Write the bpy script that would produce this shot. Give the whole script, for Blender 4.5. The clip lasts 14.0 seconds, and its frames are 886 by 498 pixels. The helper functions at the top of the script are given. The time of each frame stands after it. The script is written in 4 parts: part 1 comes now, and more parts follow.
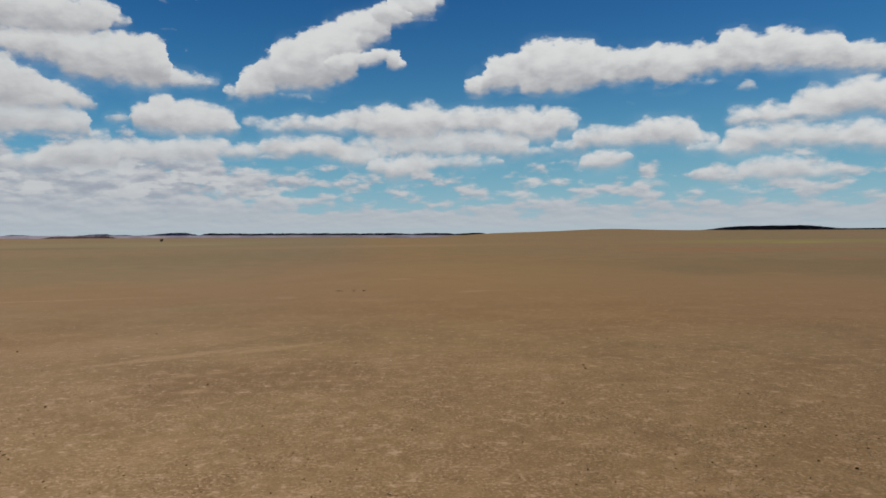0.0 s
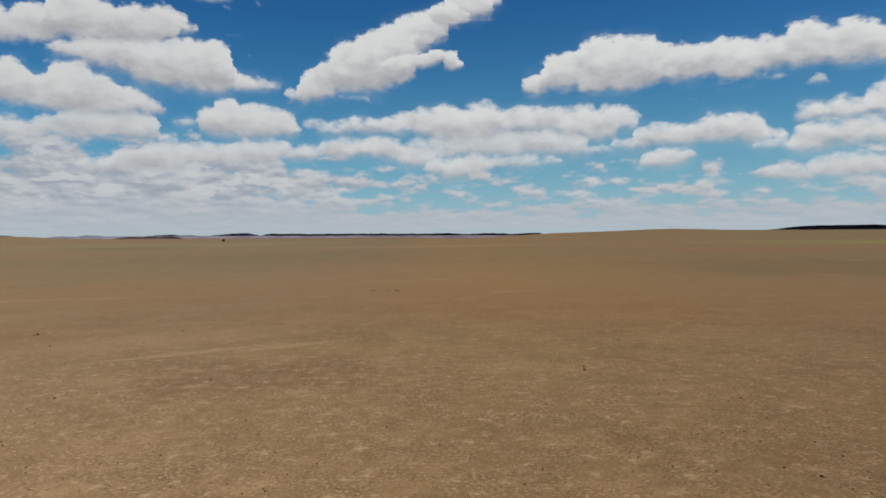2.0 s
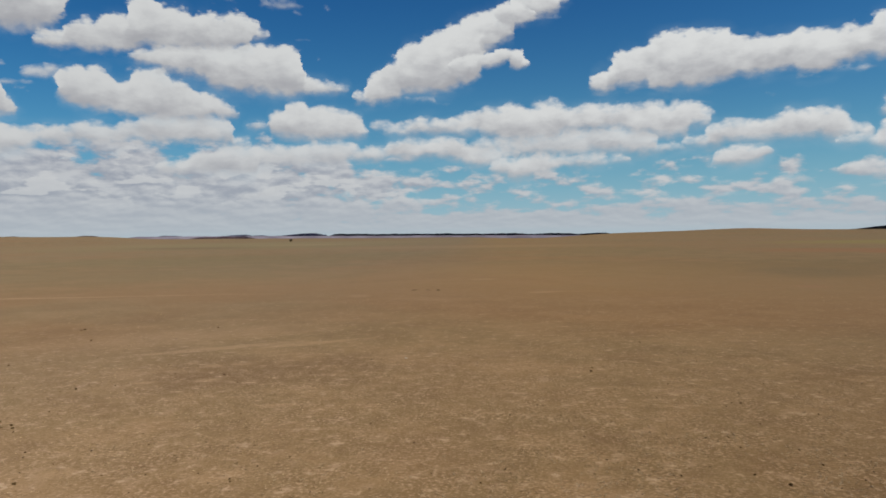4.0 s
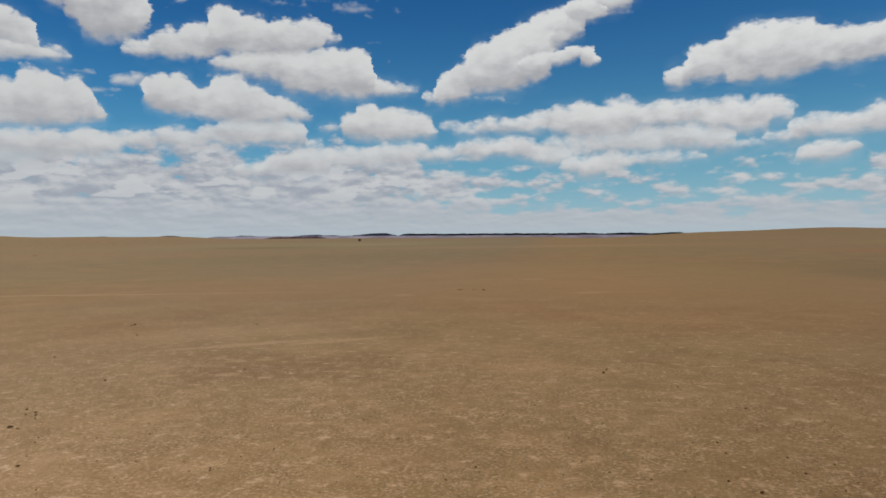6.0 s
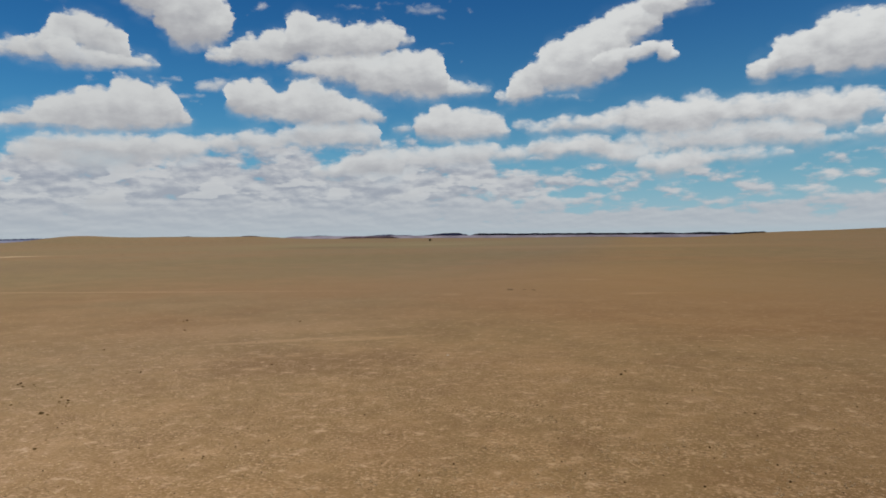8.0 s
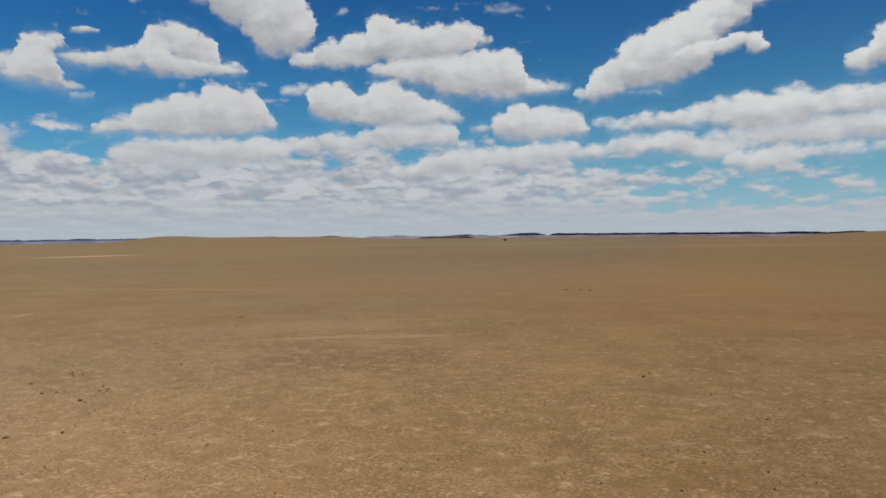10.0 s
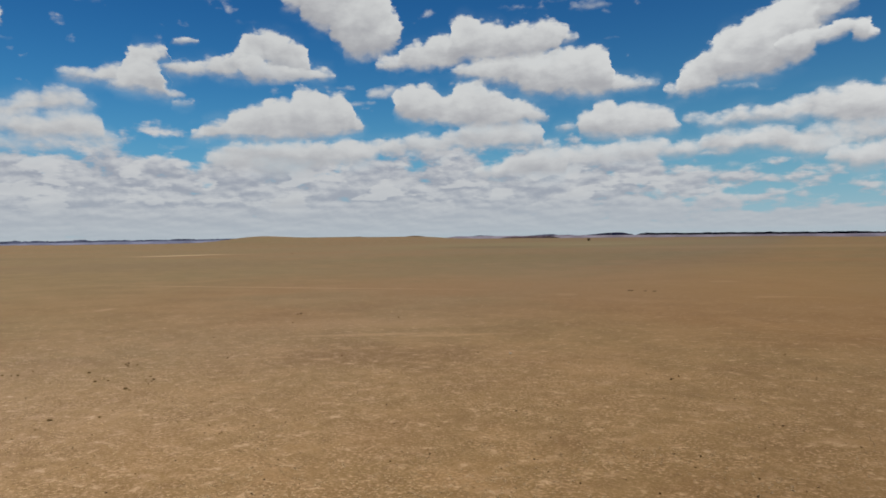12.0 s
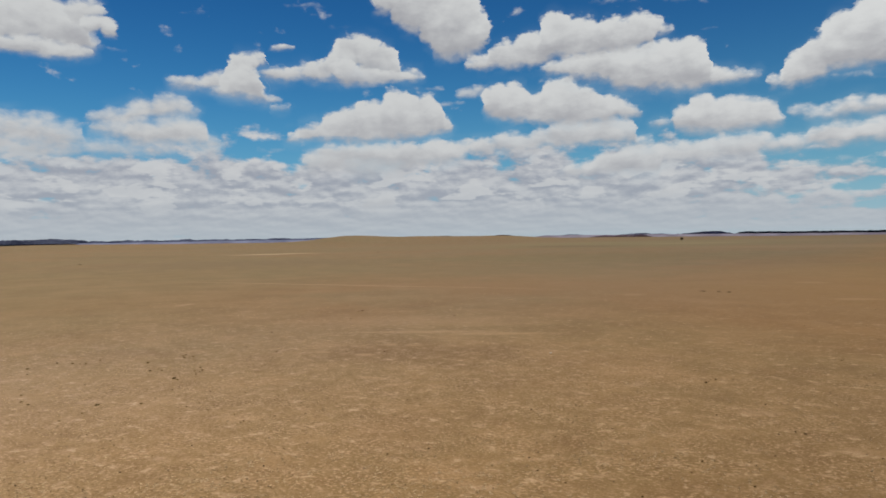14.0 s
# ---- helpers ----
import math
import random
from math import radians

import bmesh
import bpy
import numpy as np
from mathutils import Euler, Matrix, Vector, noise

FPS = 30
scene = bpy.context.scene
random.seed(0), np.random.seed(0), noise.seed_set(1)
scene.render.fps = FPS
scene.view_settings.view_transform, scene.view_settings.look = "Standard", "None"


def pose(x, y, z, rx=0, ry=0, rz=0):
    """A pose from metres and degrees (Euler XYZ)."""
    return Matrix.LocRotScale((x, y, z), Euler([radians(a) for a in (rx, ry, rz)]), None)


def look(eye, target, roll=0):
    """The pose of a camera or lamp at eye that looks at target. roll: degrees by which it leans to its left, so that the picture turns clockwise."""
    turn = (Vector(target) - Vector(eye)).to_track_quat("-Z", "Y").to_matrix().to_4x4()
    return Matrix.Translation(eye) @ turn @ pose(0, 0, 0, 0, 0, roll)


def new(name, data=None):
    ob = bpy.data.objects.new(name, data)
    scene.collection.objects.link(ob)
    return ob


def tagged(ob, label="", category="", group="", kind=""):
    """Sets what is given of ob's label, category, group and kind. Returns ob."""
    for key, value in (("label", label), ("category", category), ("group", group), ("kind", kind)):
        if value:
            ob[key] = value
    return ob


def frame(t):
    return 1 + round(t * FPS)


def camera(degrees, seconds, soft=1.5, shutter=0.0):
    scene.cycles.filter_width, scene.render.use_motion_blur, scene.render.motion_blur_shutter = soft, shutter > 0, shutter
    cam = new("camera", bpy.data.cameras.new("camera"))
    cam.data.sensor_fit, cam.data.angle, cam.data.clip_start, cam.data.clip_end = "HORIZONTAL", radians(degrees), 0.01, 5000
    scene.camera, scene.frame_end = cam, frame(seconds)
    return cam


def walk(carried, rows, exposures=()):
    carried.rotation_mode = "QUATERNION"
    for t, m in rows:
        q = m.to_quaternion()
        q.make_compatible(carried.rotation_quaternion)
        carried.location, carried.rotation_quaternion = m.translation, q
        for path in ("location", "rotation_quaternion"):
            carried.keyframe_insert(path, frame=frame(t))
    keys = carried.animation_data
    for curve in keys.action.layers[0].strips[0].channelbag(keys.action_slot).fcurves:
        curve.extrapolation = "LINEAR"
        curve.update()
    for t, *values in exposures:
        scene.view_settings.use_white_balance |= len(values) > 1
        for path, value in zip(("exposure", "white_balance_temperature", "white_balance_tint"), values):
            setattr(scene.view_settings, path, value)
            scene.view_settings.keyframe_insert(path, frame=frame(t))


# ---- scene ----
cam = camera(65.2, 14.0, soft=1.7)

# ---- camera ----
ROWS = (
    (0.0, -0.000, -0.001, 6.498, -1.425, 0.750, 0.000),
    (0.5, 0.670, -0.077, 6.494, -1.406, 0.766, 1.070),
    (1.0, 1.360, -0.133, 6.489, -1.387, 0.782, 2.224),
    (1.5, 2.062, -0.170, 6.483, -1.367, 0.798, 3.444),
    (2.0, 2.768, -0.189, 6.477, -1.347, 0.814, 4.716),
    (2.5, 3.475, -0.191, 6.471, -1.328, 0.830, 6.028),
    (3.0, 4.179, -0.174, 6.464, -1.309, 0.845, 7.372),
    (3.5, 4.875, -0.142, 6.456, -1.291, 0.861, 8.740),
    (4.0, 5.563, -0.093, 6.448, -1.274, 0.877, 10.127),
    (4.5, 6.242, -0.029, 6.439, -1.256, 0.892, 11.531),
    (5.0, 6.911, 0.050, 6.429, -1.239, 0.908, 12.950),
    (5.5, 7.571, 0.143, 6.419, -1.222, 0.923, 14.383),
    (6.0, 8.222, 0.251, 6.409, -1.204, 0.938, 15.832),
    (6.5, 8.865, 0.371, 6.398, -1.186, 0.953, 17.297),
    (7.0, 9.503, 0.505, 6.386, -1.167, 0.968, 18.781),
    (7.5, 10.135, 0.652, 6.374, -1.147, 0.983, 20.287),
    (8.0, 10.764, 0.812, 6.361, -1.125, 0.997, 21.817),
    (8.5, 11.391, 0.985, 6.347, -1.102, 1.011, 23.374),
    (9.0, 12.016, 1.172, 6.334, -1.077, 1.025, 24.961),
    (9.5, 12.641, 1.373, 6.319, -1.050, 1.039, 26.581),
    (10.0, 13.265, 1.589, 6.304, -1.021, 1.052, 28.234),
    (10.5, 13.887, 1.821, 6.288, -0.991, 1.065, 29.921),
    (11.0, 14.507, 2.070, 6.272, -0.960, 1.078, 31.643),
    (11.5, 15.121, 2.337, 6.255, -0.929, 1.090, 33.398),
    (12.0, 15.726, 2.626, 6.238, -0.899, 1.102, 35.183),
    (12.5, 16.317, 2.937, 6.220, -0.873, 1.114, 36.994),
    (13.0, 16.889, 3.274, 6.201, -0.851, 1.125, 38.825),
    (13.5, 17.435, 3.639, 6.182, -0.836, 1.136, 40.668),
    (14.0, 17.945, 4.035, 6.163, -0.831, 1.147, 42.514),
)
walk(cam, [(t, pose(x, y, z, 90 + pitch, roll, yaw)) for t, x, y, z, pitch, roll, yaw in ROWS])

# ---- sky, clouds and sun ----
SKY_SATURATION = 1.25
SKY_TINT_WEST, SKY_TINT_EAST = (0.0175, 0.0525, 0.0765, 1.0), (0.0130, 0.0375, 0.0545, 1.0)
SUN_AZIMUTH, SUN_HEIGHT = 66.0, 60.0          # clockwise from +y, degrees
sun_data = bpy.data.lights.new("sun", "SUN")
sun_data.energy, sun_data.angle, sun_data.color = 4.65, radians(0.53), (1.0, 0.95, 0.86)
sun = new("sun", sun_data)
sun.matrix_world = look((0, 0, 0), (-math.sin(radians(SUN_AZIMUTH)) * math.cos(radians(SUN_HEIGHT)),
                                    -math.cos(radians(SUN_AZIMUTH)) * math.cos(radians(SUN_HEIGHT)),
                                    -math.sin(radians(SUN_HEIGHT))))


class Nodes:
    """Short hand for node trees."""

    def __init__(self, tree):
        self.tree = tree

    def put(self, target, value):
        if isinstance(value, bpy.types.NodeSocket):
            self.tree.links.new(value, target)
        else:
            target.default_value = value

    def add(self, kind, *values, **props):
        node = self.tree.nodes.new(kind)
        for key, value in props.items():
            if key == "operation":
                node.operation = value
            elif key == "data_type":
                node.data_type = value
            elif key == "blend_type":
                node.blend_type = value
            elif key == "interpolation_type":
                node.interpolation_type = value
            elif key == "noise_dimensions":
                node.noise_dimensions = value
            elif key == "feature":
                node.feature = value
        for target, value in zip(node.inputs, values):
            if value is not None:
                self.put(target, value)
        return node

    def math(self, operation, *values):
        return self.add("ShaderNodeMath", *values, operation=operation).outputs[0]

    def vec(self, operation, *values):
        return self.add("ShaderNodeVectorMath", *values, operation=operation).outputs[1 if operation in ("LENGTH", "DOT_PRODUCT", "DISTANCE") else 0]

    def step(self, value, low, high, a=0.0, b=1.0):
        return self.add("ShaderNodeMapRange", value, low, high, a, b, interpolation_type="SMOOTHSTEP").outputs[0]

    def line(self, value, low, high, a=0.0, b=1.0):
        return self.add("ShaderNodeMapRange", value, low, high, a, b).outputs[0]

    def noise(self, vector, scale, detail=4.0, rough=0.55, colour=False, dims="3D"):
        node = self.add("ShaderNodeTexNoise", noise_dimensions=dims)
        for key, value in (("Vector", vector), ("Scale", scale), ("Detail", detail), ("Roughness", rough)):
            self.put(node.inputs[key], value)
        return node.outputs[1 if colour else 0]

    def mix(self, factor, a, b, blend="MIX"):
        node = self.add("ShaderNodeMix", data_type="RGBA", blend_type=blend)
        for key, value in ((0, factor), (6, a), (7, b)):
            self.put(node.inputs[key], value)
        return node.outputs[2]


def rgb(r, g, b):
    return (r, g, b, 1.0)


BANKS = []


def cloud_bank(name, body, *puffs):
    """A bank of cloud, how dense it is, and the azimuth, height, half width and half height of each swelling, in degrees."""
    BANKS.append((name, body, puffs))


# from the far deck up to the clouds overhead
cloud_bank("streaks", 0.9, (-29, 4.66, 2.3, 0.5), (-31.5, 4.93, 1.3, 0.41), (-24.7, 2.47, 0.9, 0.28), (-18, 3.25, 2.8, 0.56),
    (-14.3, 2.99, 3.5, 0.46), (-11, 2.64, 2.5, 0.37), (-36.9, 3.45, 2.5, 0.4), (-49.3, 2.66, 2.8, 0.36), (-42.2, 4.06, 2.4, 0.3),
    (-47.1, 3.78, 2.2, 0.29))
cloud_bank("streaks", 0.9, (-25.4, 3.31, 1.9, 0.51), (-23.1, 4.25, 1.9, 0.28), (-39, 5.05, 2.1, 0.39), (-35.2, 5.45, 1.9, 0.44))
cloud_bank("streaks", 0.9, (-32.6, 3.67, 1.8, 0.27))
cloud_bank("low_shreds", 0.7, (-3.9, 3.4, 0.8, 0.36), (3.5, 3, 1.5, 0.34), (4.9, 3.12, 0.9, 0.3), (0.4, 3.6, 1, 0.18),
    (7.7, 2.87, 0.4, 0.37), (11.2, 2.75, 2.1, 0.36), (12.9, 2.98, 1.4, 0.4), (6.4, 1.32, 0.5, 0.17), (-8.7, 4.23, 1.4, 0.36),
    (-10.6, 4.01, 1.6, 0.28))
cloud_bank("low_shreds", 0.7, (-3.2, 2.89, 0.6, 0.22), (7.7, 1.78, 0.4, 0.13), (1.8, 2.76, 1.2, 0.26))
cloud_bank("east_shreds", 0.72, (16.6, 3.73, 1.6, 0.53), (15.1, 3.33, 1.5, 0.36), (19.2, 3.25, 1.9, 0.31), (7.5, 3.99, 1.7, 0.37),
    (4, 2.76, 1.6, 0.32), (1.2, 2.71, 1.4, 0.23), (12.7, 2.81, 1.6, 0.27), (22.4, 3.1, 1.8, 0.34), (30.3, 2.86, 1.2, 0.28),
    (32.3, 4.73, 0.7, 0.23))
cloud_bank("east_shreds", 0.72, (8.9, 2.67, 1.5, 0.32), (16.4, 4.72, 1, 0.49), (17.3, 5.21, 0.5, 0.26), (32.3, 3.36, 1.2, 0.27),
    (24.8, 2.16, 2.3, 0.25))
cloud_bank("east_shreds", 0.72, (8.9, 5.05, 0.8, 0.27), (29.6, 2.08, 2.8, 0.28))
cloud_bank("west_floor", 0.75, (-73.6, 5.82, 2.1, 0.51), (-70.5, 5.76, 2.2, 0.49), (-67.1, 5.69, 2.7, 0.5), (-58.9, 6, 2.6, 0.49),
    (-55.4, 5.84, 2.4, 0.54), (-51.8, 5.57, 2.3, 0.55))
cloud_bank("west_floor", 0.75, (-62.7, 4.99, 2.5, 0.39), (-48.2, 3.74, 2.3, 0.42), (-73, 3.32, 2.1, 0.4), (-69.8, 3.56, 1.5, 0.33),
    (-53.5, 1.97, 1.3, 0.37), (-57.2, 3.59, 2.2, 0.31))
cloud_bank("west_floor", 0.75, (-66.4, 3.8, 2, 0.34), (-48.2, 2.59, 3.2, 0.32))
cloud_bank("near_row", 0.95, (-28.3, 6.01, 2, 0.81), (-25.7, 6.53, 2.8, 0.91), (-22.6, 6.47, 3, 0.93), (-19.4, 6.74, 2.9, 0.95),
    (-16.2, 6.55, 2.1, 0.66), (-31.1, 5.38, 1.7, 0.63), (-13.8, 6.86, 1.3, 0.36), (-27.2, 5.16, 2.2, 0.37))
cloud_bank("middle_row", 0.95, (-38.9, 7.55, 1.6, 0.69), (-36.4, 7.75, 2.5, 0.96), (-33.2, 8, 2.6, 0.88), (-30.5, 8.17, 2.2, 0.98),
    (-29, 7.92, 1.4, 0.63))
cloud_bank("west_row", 1.0, (-51.6, 6.42, 2.3, 0.93), (-49.2, 6.61, 2.9, 0.99), (-46, 6.84, 2.9, 1.14), (-42.9, 7.16, 1.9, 1),
    (-47.8, 5.67, 2.9, 0.48))
cloud_bank("west_low", 1.0, (-65.1, 7.34, 3.6, 0.68), (-62.2, 7.42, 2.1, 0.6), (-68.2, 7.24, 2.3, 0.74), (-72.9, 7.03, 3.5, 0.95),
    (-76.3, 6.86, 2.6, 1.15), (-51.4, 6.75, 2.5, 0.82), (-48.6, 6.92, 3.2, 1))
cloud_bank("west_heap", 1.0, (-74.2, 8.83, 1.6, 0.77), (-72.7, 8.94, 1.5, 0.71), (-71.3, 8.39, 1.6, 0.72), (-72.9, 7.74, 3.3, 0.87),
    (-76.2, 8, 2.3, 1.37), (-78.4, 8.29, 2.4, 1.48))
cloud_bank("slope_heap", 1.0, (-63.6, 10.86, 1.5, 0.71), (-65, 10.2, 2, 0.83), (-67, 9.6, 2, 0.78), (-68.5, 9.43, 1.2, 0.53),
    (-62.4, 10.24, 0.9, 0.51))
cloud_bank("slope_heap", 1.0, (-66.2, 8.73, 3.1, 0.92), (-63, 9.11, 2, 0.85), (-61.7, 8.04, 1.6, 0.69), (-64.3, 7.96, 3.6, 0.68))
cloud_bank("mote", 0.6, (-56.9, 9.03, 0.7, 0.4), (-59.1, 8.15, 0.4, 0.22))
cloud_bank("mote", 0.6, (-56.3, 7.53, 1.3, 0.31))
cloud_bank("round_base", 0.92, (-31.7, 8.39, 2.2, 1.31), (-29.3, 8.52, 2.6, 1.11), (-27.2, 7.44, 1.8, 0.41))
cloud_bank("horizon_puffs", 0.6, (6.6, 1.19, 0.6, 0.19), (16.4, 1.38, 1.1, 0.22), (10, 1.04, 0.6, 0.14), (12.7, 1.22, 0.7, 0.18),
    (20.8, 1.15, 0.9, 0.22), (24, 1.34, 1.2, 0.21), (27.4, 1, 1, 0.17), (4, 1.46, 0.7, 0.14), (-3.9, 1.66, 0.7, 0.23), (30.3, 1.17, 1, 0.2))
cloud_bank("low_bank", 1.0, (-13, 6.92, 2, 0.91), (-10.3, 7.1, 2.7, 0.9), (-7.8, 6.52, 2.2, 0.72), (-5.6, 6.56, 1.8, 0.58),
    (-6.9, 5.85, 1.6, 0.41))
cloud_bank("pill", 0.8, (-12.1, 5.34, 1.1, 0.41), (10.5, 9.78, 0.9, 0.27), (6.4, 4.48, 0.8, 0.17))
cloud_bank("under_middle", 1.0, (-4.5, 5.39, 1.8, 0.85), (-2.5, 5.53, 2.1, 1.02), (-0.8, 5.72, 1.4, 0.61), (1.9, 5.79, 1.6, 0.65),
    (3.7, 5.81, 1.4, 0.3), (-3.8, 4.43, 0.9, 0.18), (0.6, 5.47, 1, 0.35))
cloud_bank("box_cloud", 1.0, (13.1, 5.64, 1.9, 0.81), (12.5, 5.21, 1.4, 0.45), (14.3, 5.82, 1.1, 0.53))
cloud_bank("middle_base", 0.97, (3.3, 7.28, 3.8, 1.18), (6, 6.5, 2.3, 0.54), (-0.2, 7.16, 3.6, 1.17), (-2.9, 7.05, 2.8, 0.88),
    (7.6, 6.56, 1.6, 0.37), (-6, 7.29, 2, 0.62))
cloud_bank("middle_bank", 1.0, (-15, 8.88, 0.9, 0.36), (-13, 8.55, 2.1, 0.54), (-10.9, 8.8, 2.3, 0.76), (-8.7, 8.75, 2.3, 0.85),
    (-6.2, 9.16, 2.2, 1.1), (-4.4, 9.42, 2, 1.05), (-1.4, 9.57, 1.8, 1.12), (-0.4, 8.9, 2.8, 1.2), (-3.4, 8.22, 3.5, 1.05),
    (2.1, 8.98, 2.6, 1.27), (4.5, 9.04, 2.2, 1.08), (6.8, 9.28, 2.1, 0.9), (8.9, 9.28, 1.5, 0.8), (8.3, 8.45, 2.2, 0.73),
    (10.2, 8.91, 1.2, 0.36), (9.7, 8.08, 1.2, 0.28), (6.4, 7.96, 1.9, 0.58), (8.1, 7.33, 1.4, 0.28))
cloud_bank("east_bank", 1.0, (10.7, 6.81, 1.8, 0.54), (12.8, 7.48, 2, 0.93), (14.9, 7.52, 2, 0.88), (16.7, 7.79, 2.1, 1),
    (18.4, 7.69, 2, 1.04), (19.7, 7.1, 1.5, 0.73), (15.8, 6.95, 3.9, 0.44), (21.3, 6.87, 0.7, 0.51))
cloud_bank("lens", 1.0, (22.2, 4.22, 2.5, 0.56), (25.6, 4.44, 2.7, 1.04), (28.3, 4.17, 2.1, 0.65), (24, 3.97, 2.7, 0.42))
cloud_bank("ridge_low", 1.0, (20.8, 6.3, 1.4, 0.43), (22.8, 5.89, 1.5, 0.51), (23.8, 6.76, 1.7, 1.09), (26.1, 6.77, 2.3, 1.15),
    (28.5, 6.51, 2.5, 1.05), (31, 6.55, 2.1, 1.1), (32.8, 6.24, 2, 1.16), (35.2, 6.03, 2.5, 1.12))
cloud_bank("ridge_bank", 1.0, (23.8, 8.34, 1.6, 0.83), (26.1, 8.4, 2.2, 0.98), (28.5, 8.83, 2.1, 1.43), (31, 9.2, 2.3, 1.47),
    (33.4, 8.92, 2.3, 1.58), (35.8, 8.38, 2.4, 1.65))
cloud_bank("under_west", 1.0, (-46.3, 7.08, 3.7, 1.01), (-43, 7.03, 2.8, 0.92), (-40.4, 7.62, 2, 0.59), (-50.4, 7.29, 2.3, 0.64))
cloud_bank("west_bank", 1.0, (-54, 8.49, 1.3, 0.4), (-52.2, 9, 2, 0.76), (-49.9, 9.64, 2.2, 1.17), (-47.8, 10.13, 2.2, 1.26),
    (-46, 10.79, 1.7, 1.52), (-44.1, 10.32, 2, 1.53), (-42.9, 9.4, 1.6, 0.91), (-48.6, 8.55, 5.1, 0.59))
cloud_bank("west_wisp", 0.85, (-41.5, 11.08, 1.1, 0.45), (-39, 12.35, 0.7, 0.35))
cloud_bank("west_wisp", 0.85, (-39.9, 11.89, 1.6, 0.67), (-43, 12.31, 1.2, 0.31))
cloud_bank("shoulder", 1.0, (-25.1, 8.76, 0.8, 0.39), (-23, 9.04, 1.3, 0.94), (-21.8, 9.88, 1.1, 0.93), (-19.9, 9.67, 1.7, 0.83),
    (-17.9, 9.32, 1.5, 0.7), (-17.3, 8.61, 1.2, 0.82), (-20, 8.51, 3.2, 0.92), (-22, 8.16, 2, 0.51))
cloud_bank("round_bank", 1.0, (-37.9, 11.33, 1.1, 1.14), (-36.6, 11.48, 1.5, 1.1), (-36.8, 10.45, 2.2, 0.68), (-34.7, 10.62, 2.2, 1.12),
    (-32.7, 11.42, 1.8, 1.43), (-31.1, 10.81, 2.2, 1.22), (-28.9, 10.23, 2.1, 0.97), (-27.6, 9.9, 1.3, 0.67), (-31.6, 9.66, 4.1, 0.75),
    (-36, 9.97, 2.1, 0.6))
cloud_bank("slanted", 1.0, (-16.2, 11.07, 1.3, 0.53), (-14.8, 11.96, 1.5, 1.24), (-13, 12.91, 1.9, 1.57), (-11.8, 13.99, 2, 1.47),
    (-10.9, 12.47, 2.4, 1.14), (-9.9, 14.5, 2.2, 1.8), (-8.3, 15.18, 2, 1.78), (-8.6, 13.23, 1.9, 1.21), (-6.9, 16, 2, 1.5),
    (-5.4, 16.56, 1.6, 1.32), (-2.3, 17.58, 1.9, 0.64), (-2, 18.34, 2.5, 0.79))
cloud_bank("slanted", 1.0, (-4.1, 17.35, 1.8, 0.89))
cloud_bank("slanted_arm", 1.0, (-4.6, 14.33, 1.5, 0.55), (-3.7, 13.67, 0.9, 0.51), (-6.4, 14.03, 1.9, 0.59), (-8.2, 13.55, 1.3, 0.69))
cloud_bank("slanted_shreds", 0.6, (-11.9, 11.11, 1.6, 0.35), (-10.5, 10.78, 1.3, 0.22), (-2, 14.28, 0.5, 0.17), (-0.7, 17.01, 0.6, 0.2))
cloud_bank("long_bank", 1.0, (3.1, 11.87, 1.3, 0.88), (5.5, 12.77, 2.1, 1.49), (8.1, 13.37, 2.4, 1.82), (10.6, 13.42, 3, 1.8),
    (10.1, 12.23, 4.5, 1.22), (7.5, 11.43, 1.3, 0.7), (14.1, 12.86, 3.1, 1.53), (17.1, 12.89, 3, 1.34), (20, 12.89, 2.9, 1.24),
    (18.2, 11.55, 1.5, 0.51), (23, 13.24, 2, 1.69), (25.9, 13.07, 2.6, 1.57), (28.5, 12.59, 2.1, 1.39), (30.9, 11.84, 2.4, 1.02),
    (33.3, 11.52, 2.3, 1), (35.8, 10.93, 2.4, 0.97))
cloud_bank("long_shreds", 0.7, (18.2, 11.04, 1.4, 0.38), (20.8, 11.33, 1.5, 0.37), (23.6, 10.58, 1, 0.49), (23.8, 11.05, 0.5, 0.33),
    (15.2, 10.17, 0.6, 0.22), (25.4, 10.09, 0.2, 0.12))
cloud_bank("crooked", 1.0, (-57.8, 14.5, 1.5, 0.63), (-58.5, 13.8, 1.2, 0.76), (-59.7, 12.64, 1.8, 0.85), (-61.7, 12.38, 1.7, 0.5),
    (-63, 12.47, 0.9, 0.37), (-55.5, 10.9, 0.8, 0.22))
cloud_bank("crooked", 1.0, (-58.4, 12.87, 1.5, 1.02), (-58.6, 12.01, 2, 0.77), (-57, 11.47, 1.5, 0.48))
cloud_bank("crooked", 1.0, (-55.2, 15.37, 1, 0.21))
cloud_bank("west_puffs", 1.0, (-55, 13.42, 2.2, 0.64), (-52.6, 13.53, 2.6, 0.78), (-50.6, 14.3, 1.6, 1.12), (-49.1, 15.39, 2.1, 1.16),
    (-47.4, 14.76, 1.7, 1.04), (-46.6, 13.45, 2.5, 0.61), (-44.7, 13.39, 0.9, 0.44))
cloud_bank("west_under", 0.93, (-49, 13.26, 2.1, 0.76), (-46.9, 13.29, 2.5, 0.54), (-50.4, 13.92, 1.3, 0.74))
